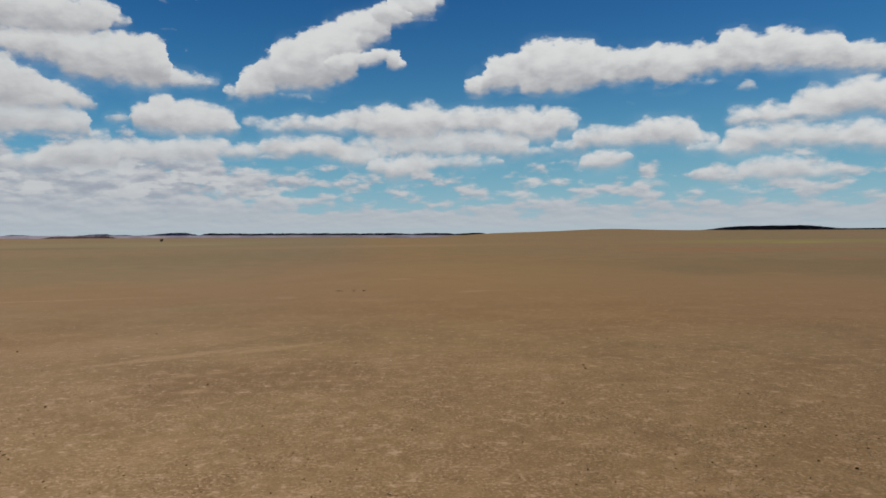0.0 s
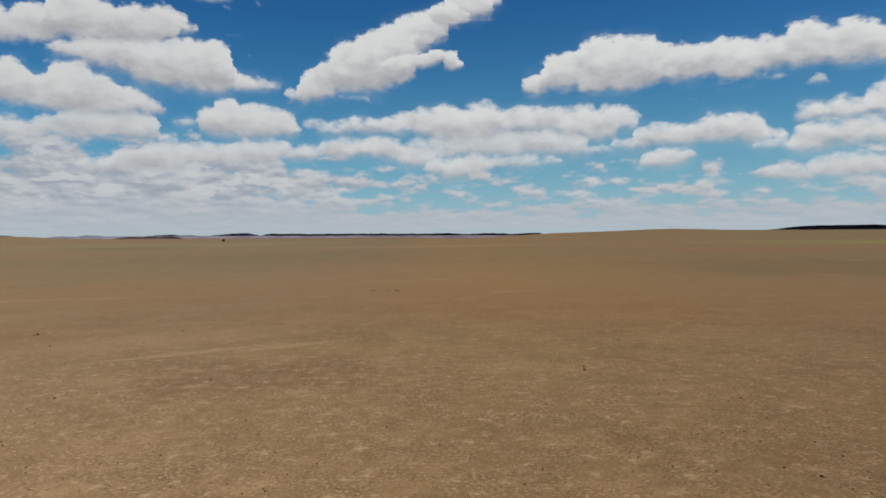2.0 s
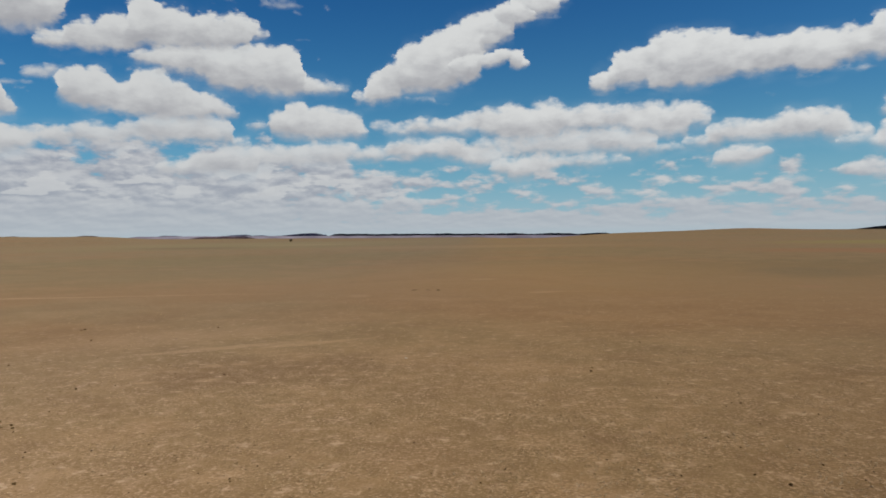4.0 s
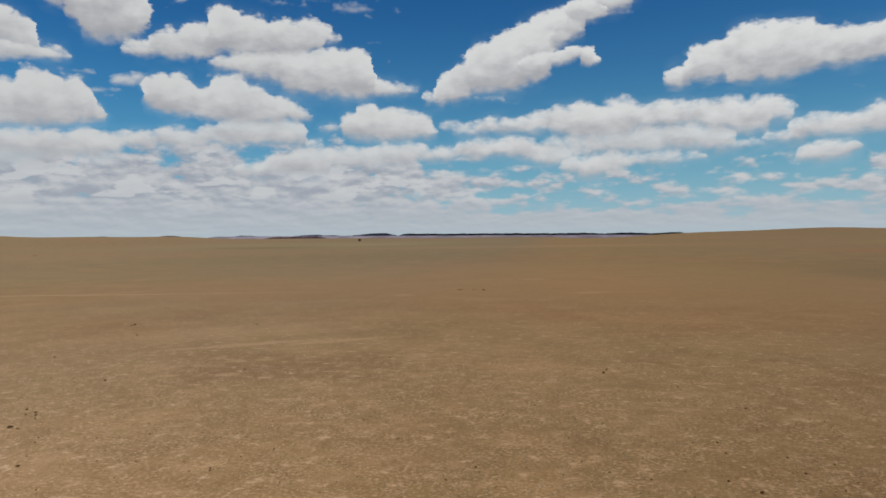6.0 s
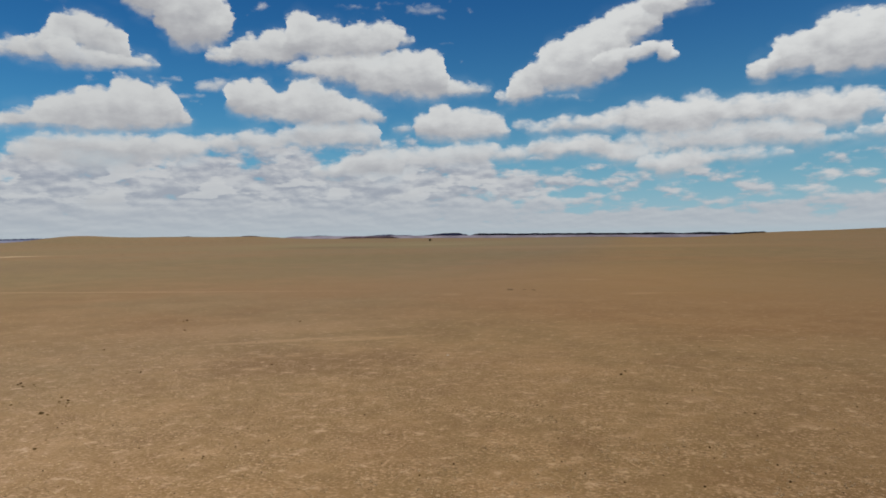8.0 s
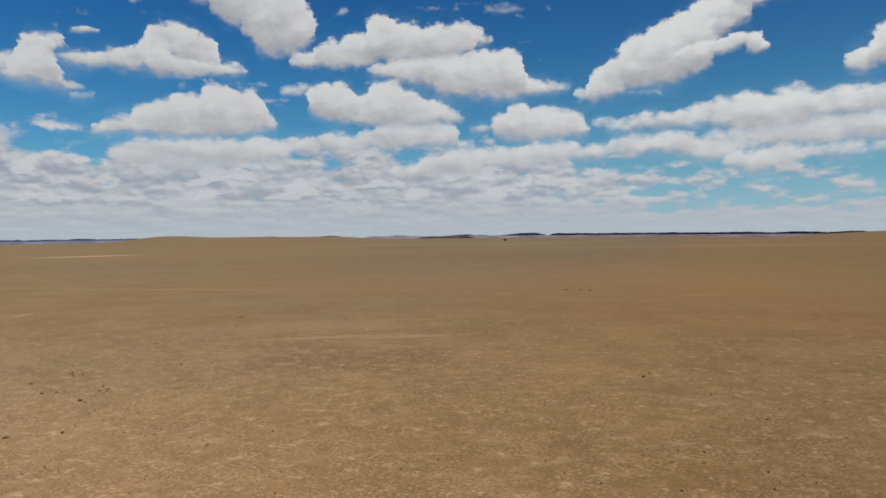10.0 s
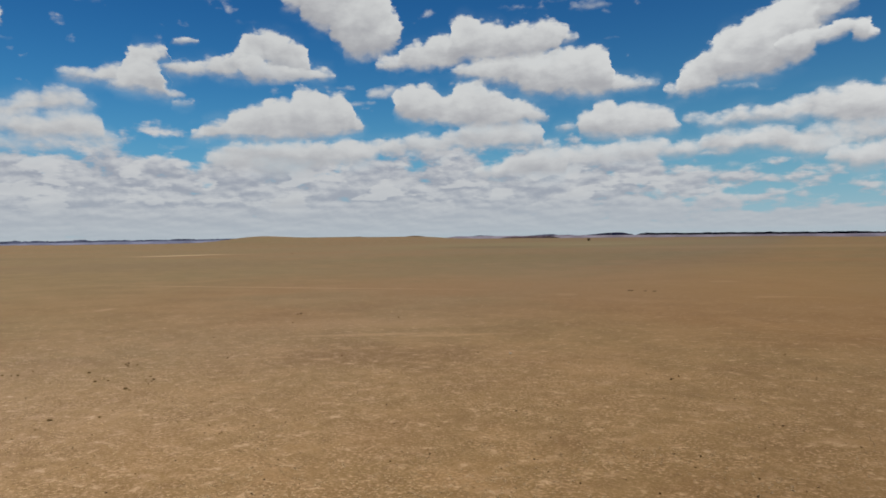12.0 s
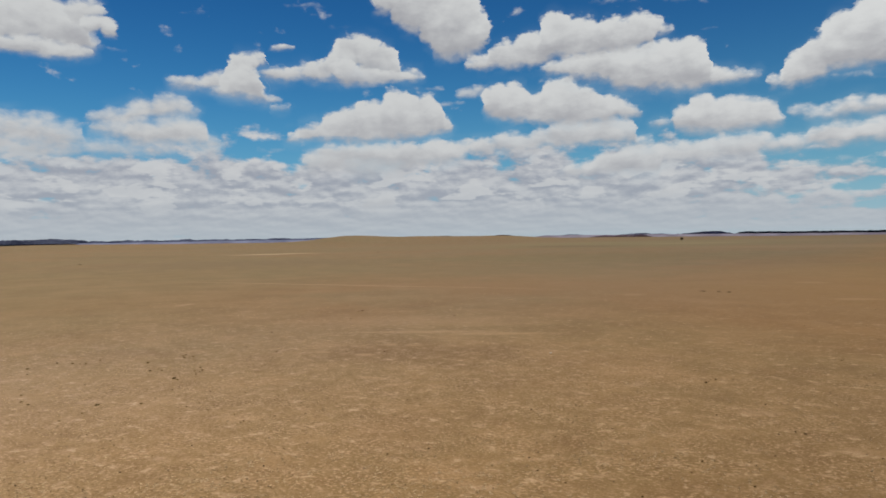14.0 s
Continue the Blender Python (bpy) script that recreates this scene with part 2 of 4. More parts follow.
cloud_bank("great_low", 1.0, (-32.8, 13.43, 1.3, 0.64), (-30.7, 12.9, 1.8, 0.6), (-30.2, 13.6, 2.7, 1.2), (-28.2, 13.4, 2.3, 1.47),
    (-27, 13.5, 2.6, 1.39), (-25.1, 13.44, 2.6, 1.65), (-23, 13.63, 1.8, 1.48), (-22.9, 11.96, 3.2, 0.97), (-20.6, 11.95, 2, 0.66),
    (-18.9, 11.79, 1.3, 0.31), (-26.2, 12.03, 2.7, 0.79))
cloud_bank("great_bank", 1.0, (-39, 14.17, 1.6, 0.57), (-36.7, 14.82, 1.8, 1.07), (-34.9, 14.92, 2, 1.33), (-32.9, 16.06, 1.6, 1.74),
    (-31.1, 15.85, 1.9, 1.5), (-28.4, 15.95, 2.2, 1.18), (-26.4, 16.17, 1.7, 1.06), (-25.1, 15.85, 1.2, 0.51), (-32.4, 14.88, 3.1, 0.76),
    (-36.3, 14.06, 2.1, 0.5), (-28.8, 15.09, 3.8, 0.76))
cloud_bank("high_bank", 1.0, (-46, 18.82, 2.1, 0.99), (-44, 17.98, 2.3, 1.59), (-41.8, 16.85, 2.3, 1.78), (-40.4, 15.96, 2, 1.54),
    (-39.7, 17.05, 1.5, 1.52), (-41.4, 18.6, 2.3, 1.66), (-44.1, 20.21, 3.7, 1.42), (-41.2, 15.04, 1.9, 0.61))
cloud_bank("high_shreds", 0.5, (-22.8, 18.02, 1.8, 0.58), (-28.8, 18.1, 1.8, 0.29), (-25.1, 18.45, 1.8, 0.25))
cloud_bank("high_shreds", 0.5, (-21.5, 15.48, 0.7, 0.21))
cloud_bank("high_shreds", 0.5, (-21.7, 17.39, 0.8, 0.21))
cloud_bank("far_west", 1.0, (-73.7, 15.9, 3.1, 2.06), (-71.6, 15.8, 2.3, 1.95), (-70.7, 14.63, 2.4, 1), (-77, 14.99, 2.8, 2.14))
cloud_bank("far_west", 1.0, (-72.7, 14.09, 3.8, 0.68))
cloud_bank("far_west", 1.0, (-69.4, 16.82, 1.5, 1.06))
cloud_bank("far_west_arm", 1.0, (-68.1, 16.13, 1, 0.35), (-69.1, 15.83, 0.9, 0.54), (-67.8, 15.39, 0.5, 0.2))
cloud_bank("far_west_tail", 0.88, (-67.6, 14.39, 1.3, 0.28), (-68.7, 14.45, 1.3, 0.47))
cloud_bank("top_shreds", 0.45, (-61.8, 17.52, 1.2, 0.24), (-53.1, 18.6, 2.2, 0.37), (-27.3, 17.99, 2.2, 0.32), (-45.1, 18.9, 1.4, 0.21))
cloud_bank("top_shreds", 0.45, (-50.7, 17.06, 1, 0.25))

world = bpy.data.worlds.new("sky")
world.use_nodes = True
scene.world = world
W = Nodes(world.node_tree)
world.node_tree.nodes.clear()
way = W.vec("NORMALIZE", W.add("ShaderNodeTexCoord").outputs["Generated"])
split = W.add("ShaderNodeSeparateXYZ", way).outputs
azimuth = W.math("MULTIPLY", W.math("ARCTAN2", split[0], split[1]), 57.29578)
height = W.math("MULTIPLY", W.math("ARCSINE", split[2]), 57.29578)

clear = W.add("ShaderNodeTexSky")
clear.sky_type, clear.sun_disc = "NISHITA", False
clear.sun_elevation, clear.sun_rotation = radians(SUN_HEIGHT), radians(SUN_AZIMUTH)
clear.altitude, clear.air_density, clear.dust_density, clear.ozone_density = 1200, 1.0, 0.6, 2.5
deep = W.add("ShaderNodeHueSaturation", 0.5, SKY_SATURATION, 1.0, 1.0, clear.outputs[0]).outputs[0]
blue = W.mix(1.0, deep, W.mix(W.step(azimuth, -70.0, 10.0), SKY_TINT_WEST, SKY_TINT_EAST), "MULTIPLY")

# thin haze that whitens the lowest degrees
haze = W.math("POWER", 2.718, W.math("MULTIPLY", W.math("MAXIMUM", height, 0.0), -0.42))
HAZE = rgb(0.435, 0.500, 0.550)
veil = W.math("POWER", 2.718, W.math("MULTIPLY", W.math("POWER", W.math("DIVIDE", W.math("MAXIMUM", height, 0.0), 10.0), 1.5), -1.0))
air = W.mix(W.math("MULTIPLY", veil, 0.92), blue, W.mix(W.step(azimuth, -60.0, 15.0), rgb(0.085, 0.368, 0.570), rgb(0.115, 0.370, 0.505)))
pale = W.math("POWER", 2.718, W.math("MULTIPLY", W.math("POWER", W.math("DIVIDE", W.math("MAXIMUM", height, 0.0), 5.0), 1.5), -1.0))
air = W.mix(W.math("MULTIPLY", pale, 0.60), air, rgb(0.255, 0.490, 0.560))
air = W.mix(W.math("MULTIPLY", haze, 0.85), air, HAZE)


def group_tree(name, *inputs):
    tree = bpy.data.node_groups.new(name, "ShaderNodeTree")
    for label, kind in inputs:
        tree.interface.new_socket(label, in_out="INPUT", socket_type=kind)
    return tree, Nodes(tree), tree.nodes.new("NodeGroupInput").outputs


def use_group(tree, *values):
    node = W.tree.nodes.new("ShaderNodeGroup")
    node.node_tree = tree
    for target, value in zip(node.inputs, values):
        W.put(target, value)
    return node.outputs


def fray_group():
    """A direction pushed about by billows, with the fine fraying and the slow tone of the cloud there."""
    tree, n, given = group_tree("billows", ("azimuth", "NodeSocketFloat"), ("height", "NodeSocketFloat"))
    for label, kind in (("warped", "NodeSocketVector"), ("fine", "NodeSocketFloat"), ("tone", "NodeSocketFloat")):
        tree.interface.new_socket(label, in_out="OUTPUT", socket_type=kind)
    az, el = given[0], given[1]
    point = n.add("ShaderNodeCombineXYZ", az, el, 0.0).outputs[0]
    grow = n.math("MULTIPLY_ADD", el, 0.055, 0.30)
    ragged = n.noise(n.vec("MULTIPLY", point, (0.42, 0.75, 0.0)), 1.0, 5.0, 0.55, True)
    reach = n.add("ShaderNodeCombineXYZ", n.math("MULTIPLY", grow, 1.9), n.math("MULTIPLY", grow, 1.0), 0.0).outputs[0]
    warped = n.vec("ADD", point, n.vec("MULTIPLY", n.vec("SUBTRACT", ragged, (0.5, 0.5, 0.5)), reach))
    fine = n.noise(n.vec("MULTIPLY", point, (1.05, 1.7, 0.0)), 1.0, 7.0, 0.58)
    heads = n.add("ShaderNodeTexVoronoi", feature="SMOOTH_F1")
    heads.voronoi_dimensions = "2D"
    n.put(heads.inputs["Vector"], n.vec("ADD", n.vec("MULTIPLY", point, (0.75, 1.15, 0.0)), n.vec("MULTIPLY", ragged, (0.8, 0.8, 0.0))))
    heads.inputs["Scale"].default_value, heads.inputs["Detail"].default_value = 1.0, 1.5
    heads.inputs["Roughness"].default_value, heads.inputs["Smoothness"].default_value = 0.55, 0.35
    round_heads = n.math("MULTIPLY", n.math("SUBTRACT", 0.40, heads.outputs["Distance"]), 0.34)
    end = tree.nodes.new("NodeGroupOutput")
    n.put(end.inputs[0], warped)
    n.put(end.inputs[1], n.math("MULTIPLY_ADD", n.math("SUBTRACT", fine, 0.5), 0.82, round_heads))
    n.put(end.inputs[2], n.math("SUBTRACT", n.add("ShaderNodeSeparateXYZ", ragged).outputs[2], 0.5))
    return tree


def outline(puffs, az):
    """Base and top of a bank at an azimuth; where the bank has a gap the base lies over the top."""
    inside, nearest = [], None
    for a, e, w, h in puffs:
        s = 1 - ((az - a) / w) ** 2
        if s > 0:
            inside.append((e - h * math.sqrt(s), e + h * math.sqrt(s)))
        else:
            k = min(3.0, (abs(az - a) - w) * 1.5)
            if nearest is None or k < nearest[0]:
                nearest = (k, e)
    if inside:
        return min(i[0] for i in inside), max(i[1] for i in inside)
    return nearest[1] + nearest[0], nearest[1] - nearest[0]


def curve(n, value, heights):
    """A curve through evenly spaced heights, in degrees, over 0 to 1."""
    node = n.add("ShaderNodeFloatCurve", 1.0, value)
    line = node.mapping.curves[0]
    last = len(heights) - 1
    for i, e in enumerate(heights):
        spot = (i / last, (e + 4.0) / 32.0)
        if i in (0, last):
            line.points[0 if i == 0 else -1].location = spot
        else:
            line.points.new(*spot)
    node.mapping.update()
    return n.math("MULTIPLY_ADD", node.outputs[0], 32.0, -4.0)


SHARED = (("under", "NodeSocketColor"), ("warped", "NodeSocketVector"), ("fine", "NodeSocketFloat"), ("relief", "NodeSocketFloat"),
          ("tone", "NodeSocketFloat"), ("dark", "NodeSocketColor"), ("light", "NodeSocketColor"), ("distance", "NodeSocketFloat"),
          ("haze", "NodeSocketFloat"), ("wisps", "NodeSocketFloat"))


def bank_group(name, body, puffs):
    """One bank of cloud laid over the sky behind it."""
    tree, n, given = group_tree(name, *SHARED)
    tree.interface.new_socket("seen", in_out="OUTPUT", socket_type="NodeSocketColor")
    under, warped, fine, relief, tone, dark, light, far, low, thin = list(given)[:10]
    west, east = min(p[0] - p[2] for p in puffs) - 1.5, max(p[0] + p[2] for p in puffs) + 1.5
    tall = max(p[3] for p in puffs)
    count = min(max(int((east - west) * 4), 16), 120)
    profile = [outline(puffs, west + (east - west) * i / count) for i in range(count + 1)]
    place = n.add("ShaderNodeSeparateXYZ", warped).outputs
    along = n.line(place[0], west, east)
    base, top = curve(n, along, [p[0] for p in profile]), curve(n, along, [p[1] for p in profile])
    over, beneath = n.math("SUBTRACT", place[1], base), n.math("SUBTRACT", top, place[1])
    depth = n.math("SMOOTH_MIN", over, beneath, 0.3)
    # the top of a bank is lit, its flat base lies in its own shade
    rise = n.math("DIVIDE", over, n.math("MAXIMUM", n.math("SUBTRACT", top, base), 0.25))
    lit = n.step(n.math("ADD", rise, n.math("MULTIPLY_ADD", relief, 0.26, n.math("MULTIPLY", tone, 1.0))), -0.08, 0.95)
    fray = min(max(tall * 0.85, 0.40), 1.0) if body > 0.9 else 0.9
    # the lower and the western banks melt into the haze
    bearing, mean = sum(p[0] for p in puffs) / len(puffs), sum(p[1] for p in puffs) / len(puffs)
    blur = 1.0 + 0.5 * (mean < 9.5 or bearing < -50.0) + 0.9 * (mean < 12.5 and bearing < -58.0)
    here = n.math("MULTIPLY_ADD", fine, fray, depth)
    # crisp heads, fraying undersides
    soft = n.math("MULTIPLY_ADD", n.math("MINIMUM", n.math("MAXIMUM", rise, 0.0), 1.0), -0.75 * fray * blur, 1.15 * fray * blur)
    cover = n.math("MULTIPLY", n.step(n.math("DIVIDE", n.math("ADD", here, 0.12 + (0.08 + 0.12 * blur) * fray if body > 0.9 else 0.02), soft), 0.0, 1.0), body)
    cloud = n.mix(lit, dark, light)
    cloud = n.mix(far, cloud, rgb(0.50, 0.505, 0.53))
    cloud = n.mix(low, cloud, HAZE)
    # thin shreds of vapour about the cloud
    if tall > 0.7:
        under = n.mix(n.math("MULTIPLY", n.step(depth, -0.9, 0.2), thin), under, rgb(0.40, 0.52, 0.60))
    n.put(tree.nodes.new("NodeGroupOutput").inputs[0], n.mix(cover, under, cloud))
    return tree, west, east


BILLOWS = fray_group()
at_place = use_group(BILLOWS, azimuth, height)
at_sunward = use_group(BILLOWS, W.math("ADD", azimuth, 0.35), W.math("MULTIPLY_ADD", height, 1.04, 0.35))
relief = W.math("SUBTRACT", at_place[1], at_sunward[1])
GROUPS = [bank_group(*bank) for bank in BANKS]


def sector(west_edge, east_edge):
    """The sky of one sector of the compass as a background shader: bank before bank, the far ones first."""
    seen = low_sky
    warped = W.vec("ADD", at_place[0], (0.0001 * west_edge, 0.15, 0.0))      # each sector keeps its own chain of nodes
    for tree, west, east in GROUPS:
        if east + 0.8 > west_edge and west - 0.8 < east_edge:
            seen = use_group(tree, seen, warped, at_place[1], relief, at_place[2], CLOUD_DARK, CLOUD_LIGHT,
                             distance_tone, haze_tone, thin_wisps)[0]
    return W.add("ShaderNodeBackground", seen, 1.0).outputs[0]


# the clouds nearer the sun's side are whiter
CLOUD_DARK = rgb(0.360, 0.366, 0.392)
CLOUD_LIGHT = W.mix(W.step(azimuth, -65.0, 20.0), rgb(0.590, 0.603, 0.605), rgb(0.690, 0.703, 0.700))
thin_high = W.step(height, 20.0, 8.0, 0.05, 0.20)
wisps = W.step(W.noise(W.add("ShaderNodeCombineXYZ", W.math("MULTIPLY", azimuth, 0.22), W.math("MULTIPLY", height, 0.48), 4.0).outputs[0], 1.0, 5.0, 0.55), 0.36, 0.66)

thin_wisps = W.math("MULTIPLY", wisps, thin_high)
distance_tone = W.math("MULTIPLY", W.math("POWER", 2.718, W.math("MULTIPLY", W.math("MAXIMUM", height, 0.0), -0.20)), 0.50)
haze_tone = W.math("MULTIPLY", haze, 0.8)

# the far deck: lumps of cloud that close up towards the horizon
climb = W.math("MULTIPLY", W.math("POWER", W.math("MAXIMUM", W.math("ADD", height, 0.6), 0.02), 0.6), 2.5)
flat = W.add("ShaderNodeCombineXYZ", W.math("MULTIPLY", azimuth, 0.34), climb, 0.0).outputs[0]
deck = W.noise(flat, 1.0, 6.0, 0.52)
deck_above = W.noise(W.vec("ADD", flat, (0.06, 0.26, 0.0)), 1.0, 6.0, 0.52)
west = W.math("MAXIMUM", W.step(azimuth, -26.0, -4.0, 0.26, -0.02), W.step(height, 0.7, 2.6, 0.21, 0.0))
low = W.step(height, -0.5, 0.6)
thin_out = W.step(height, 3.5, 10.0, 0.0, 0.42)
deck_cover = W.math("MULTIPLY", W.step(W.math("SUBTRACT", W.math("ADD", deck, west), thin_out), 0.46, 0.62), low)
deck_lit = W.math("ADD", W.step(W.math("SUBTRACT", deck, deck_above), -0.18, 0.20), W.math("SUBTRACT", deck, 0.5))
lumpy = W.step(height, 1.6, 3.6)
deck_lit = W.math("MULTIPLY_ADD", W.math("SUBTRACT", deck_lit, 0.5), W.math("MULTIPLY_ADD", lumpy, 0.65, 0.5), 0.5)
deck_tone = W.mix(deck_lit, rgb(0.325, 0.340, 0.395), rgb(0.545, 0.548, 0.565))
lump_place = W.vec("MULTIPLY", flat, (0.85, 1.05, 1.0))
lumps = W.noise(W.vec("ADD", lump_place, (7.3, 1.9, 0.0)), 1.0, 5.0, 0.5)
lump_cover = W.math("MULTIPLY", W.step(lumps, 0.51, 0.57), lumpy)
deck_tone = W.mix(W.math("MULTIPLY", lump_cover, 0.75), deck_tone, rgb(0.615, 0.612, 0.612))
deck_tone = W.mix(W.math("MULTIPLY", haze, 0.85), deck_tone, HAZE)
low_sky = W.mix(W.math("MULTIPLY", deck_cover, 0.95), air, deck_tone)
# broken cloud overhead and behind
over = W.vec("DIVIDE", way, W.add("ShaderNodeCombineXYZ", W.math("ADD", W.math("MAXIMUM", split[2], 0.0), 0.06), W.math("ADD", W.math("MAXIMUM", split[2], 0.0), 0.06), 1.0).outputs[0])
broken = W.step(W.noise(over, 1.1, 5.0, 0.6), 0.57, 0.67)
outside = W.math("MAXIMUM", W.step(height, 20.0, 24.0), W.math("MAXIMUM", W.step(azimuth, 36.0, 42.0), W.step(azimuth, -82.0, -88.0)))
outside = W.math("MULTIPLY", outside, W.step(height, 0.5, 4.0))
low_sky = W.mix(W.math("MULTIPLY", broken, outside), low_sky, rgb(0.60, 0.60, 0.61))

LIMITS = (-180.0, -66.0, -56.0, -47.0, -38.0, -29.0, -20.0, -11.0, -2.0, 8.0, 18.0, 180.0)
shader = None
for west_edge, east_edge in zip(LIMITS, LIMITS[1:]):
    background = sector(west_edge, east_edge)
    if shader is None:
        shader = background
    else:
        shader = W.add("ShaderNodeMixShader", W.math("GREATER_THAN", azimuth, west_edge), shader, background).outputs[0]
W.tree.links.new(shader, W.add("ShaderNodeOutputWorld").inputs[0])
world.cycles.sampling_method = "MANUAL"
world.cycles.sample_map_resolution = 512

# ---- materials ----
def material(name):
    made = bpy.data.materials.new(name)
    made.use_nodes = True
    made.node_tree.nodes.clear()
    n = Nodes(made.node_tree)
    shader = n.add("ShaderNodeBsdfPrincipled")
    n.tree.links.new(shader.outputs[0], n.add("ShaderNodeOutputMaterial").inputs[0])
    return made, n, shader


def finish(n, shader, colour, roughness=0.9, bump=None, strength=0.4, distance=0.02):
    n.put(shader.inputs["Base Color"], colour)
    n.put(shader.inputs["Roughness"], roughness)
    shader.inputs["Specular IOR Level"].default_value = 0.15
    shader.inputs["Diffuse Roughness"].default_value = 0.8
    if bump is not None:
        node = n.add("ShaderNodeBump")
        node.inputs["Strength"].default_value, node.inputs["Distance"].default_value = strength, distance
        n.put(node.inputs["Height"], bump)
        n.tree.links.new(node.outputs[0], shader.inputs["Normal"])


def patch(n, place, x, y, rx, ry, turn, ragged, fray=2.2):
    """A mask round (x, y), turned by some degrees, with a frayed edge."""
    c, s = math.cos(radians(turn)), math.sin(radians(turn))
    off = n.vec("SUBTRACT", place, (x, y, 0))
    u = n.math("DIVIDE", n.vec("DOT_PRODUCT", off, (c, s, 0)), rx)
    v = n.math("DIVIDE", n.vec("DOT_PRODUCT", off, (-s, c, 0)), ry)
    d = n.math("SQRT", n.math("ADD", n.math("MULTIPLY", u, u), n.math("MULTIPLY", v, v)))
    return n.step(n.math("ADD", d, n.math("MULTIPLY", n.math("SUBTRACT", ragged, 0.5), fray)), 1.15, 0.35)


def steppe_material():
    made, n, shader = material("dry_steppe")
    place = n.add("ShaderNodeNewGeometry").outputs["Position"]
    flat = n.vec("MULTIPLY", place, (1, 1, 0))
    wide = n.noise(flat, 0.006, 4.0, 0.55)
    belt = n.noise(n.vec("ADD", flat, (310, 90, 0)), 0.022, 4.0, 0.55)
    middle = n.noise(n.vec("ADD", flat, (40, 7, 0)), 0.13, 5.0, 0.6)
    clump = n.noise(flat, 1.5, 4.0, 0.6)
    tuft = n.noise(n.vec("ADD", flat, (5, 3, 0)), 7.5, 3.0, 0.6)
    fleck = n.noise(n.vec("ADD", flat, (1, 8, 0)), 2.6, 4.0, 0.6)
    # far off the turf closes to a smooth pelt
    away = n.vec("LENGTH", n.vec("SUBTRACT", flat, (8.0, 6.0, 0.0)))
    near = n.step(away, 22.0, 80.0, 1.0, 0.22)
    earth = n.mix(n.step(belt, 0.40, 0.60), rgb(0.243, 0.142, 0.058), rgb(0.226, 0.151, 0.066))
    earth = n.mix(n.step(wide, 0.40, 0.62, 0.0, 0.80), earth, rgb(0.205, 0.144, 0.059))
    earth = n.mix(n.step(middle, 0.42, 0.66, 0.0, 0.42), earth, rgb(0.293, 0.184, 0.085))
    earth = n.mix(n.step(middle, 0.48, 0.30, 0.0, 0.42), earth, rgb(0.186, 0.109, 0.048))
    # drifts of pale sand, green flushes and a reddish pan
    for x, y, rx, ry, turn, shade, much in (
            (-18.5, 41.5, 10.0, 4.5, 39, rgb(0.305, 0.195, 0.092), 0.6),
            (-9.5, 31.0, 9.5, 4.6, 39, rgb(0.172, 0.100, 0.044), 0.50),
            (-16.0, 8.0, 20.0, 13.0, 25, rgb(0.358, 0.233, 0.116), 0.32),
            (-290.0, 212.0, 42.0, 10.0, 40, rgb(0.350, 0.228, 0.112), 0.7),
            (165.0, 330.0, 80.0, 62.0, -20, rgb(0.255, 0.205, 0.052), 0.9),
            (92.0, 214.0, 40.0, 26.0, -15, rgb(0.290, 0.128, 0.048), 0.60),
            (150.0, 190.0, 60.0, 22.0, -25, rgb(0.270, 0.123, 0.048), 0.50),
            (-90.0, 185.0, 80.0, 62.0, 20, rgb(0.190, 0.142, 0.055), 0.40),
            (-210.0, 420.0, 160.0, 110.0, 10, rgb(0.225, 0.180, 0.072), 0.60),
            (-170.0, 110.0, 60.0, 45.0, 30, rgb(0.200, 0.132, 0.060), 0.6),
            (62.0, 120.0, 60.0, 40.0, -15, rgb(0.182, 0.124, 0.045), 0.65),
            (-6.0, 105.0, 62.0, 44.0, 10, rgb(0.285, 0.176, 0.072), 0.45),
            (40.0, 75.0, 26.0, 22.0, 20, rgb(0.275, 0.168, 0.070), 0.45),
            (-40.0, 330.0, 90.0, 40.0, 5, rgb(0.290, 0.190, 0.088), 0.6),
            (-80.0, 110.0, 50.0, 42.0, 10, rgb(0.205, 0.150, 0.064), 0.45),
            (-250.0, 560.0, 190.0, 130.0, 10, rgb(0.250, 0.195, 0.080), 0.6),
            (22.0, 24.0, 12.0, 16.0, -15, rgb(0.215, 0.122, 0.044), 0.35)):
        earth = n.mix(n.math("MULTIPLY", patch(n, flat, x, y, rx, ry, turn, middle), much), earth, shade)
    # narrow drifts, an old wheel track and small bare spots
    crumb = n.noise(n.vec("ADD", flat, (23, 5, 0)), 0.8, 4.0, 0.6)
    for x, y, rx, ry, turn in (
            (-14.2, 37.0, 6.0, 0.75, 39),
            (-9.4, 39.3, 4.2, 0.7, 38),
            (-62.0, 64.8, 38.0, 0.8, 13),
            (-13.4, 32.4, 0.5, 0.4, 10),
            (-12.0, 31.9, 0.7, 0.4, 5),
            (-10.7, 32.4, 0.6, 0.4, 0),
            (-13.1, 27.8, 0.6, 0.4, 15),
            (-10.6, 28.7, 0.7, 0.5, 20),
            (-3.7, 17.1, 0.8, 0.5, 40),
            (-8.3, 16.7, 0.7, 0.5, 30),
            (-5.5, 24.6, 0.7, 0.4, 10)):
        earth = n.mix(n.math("MULTIPLY", patch(n, flat, x, y, rx, ry, turn, crumb, 1.6), 0.55), earth, rgb(0.395, 0.264, 0.136))
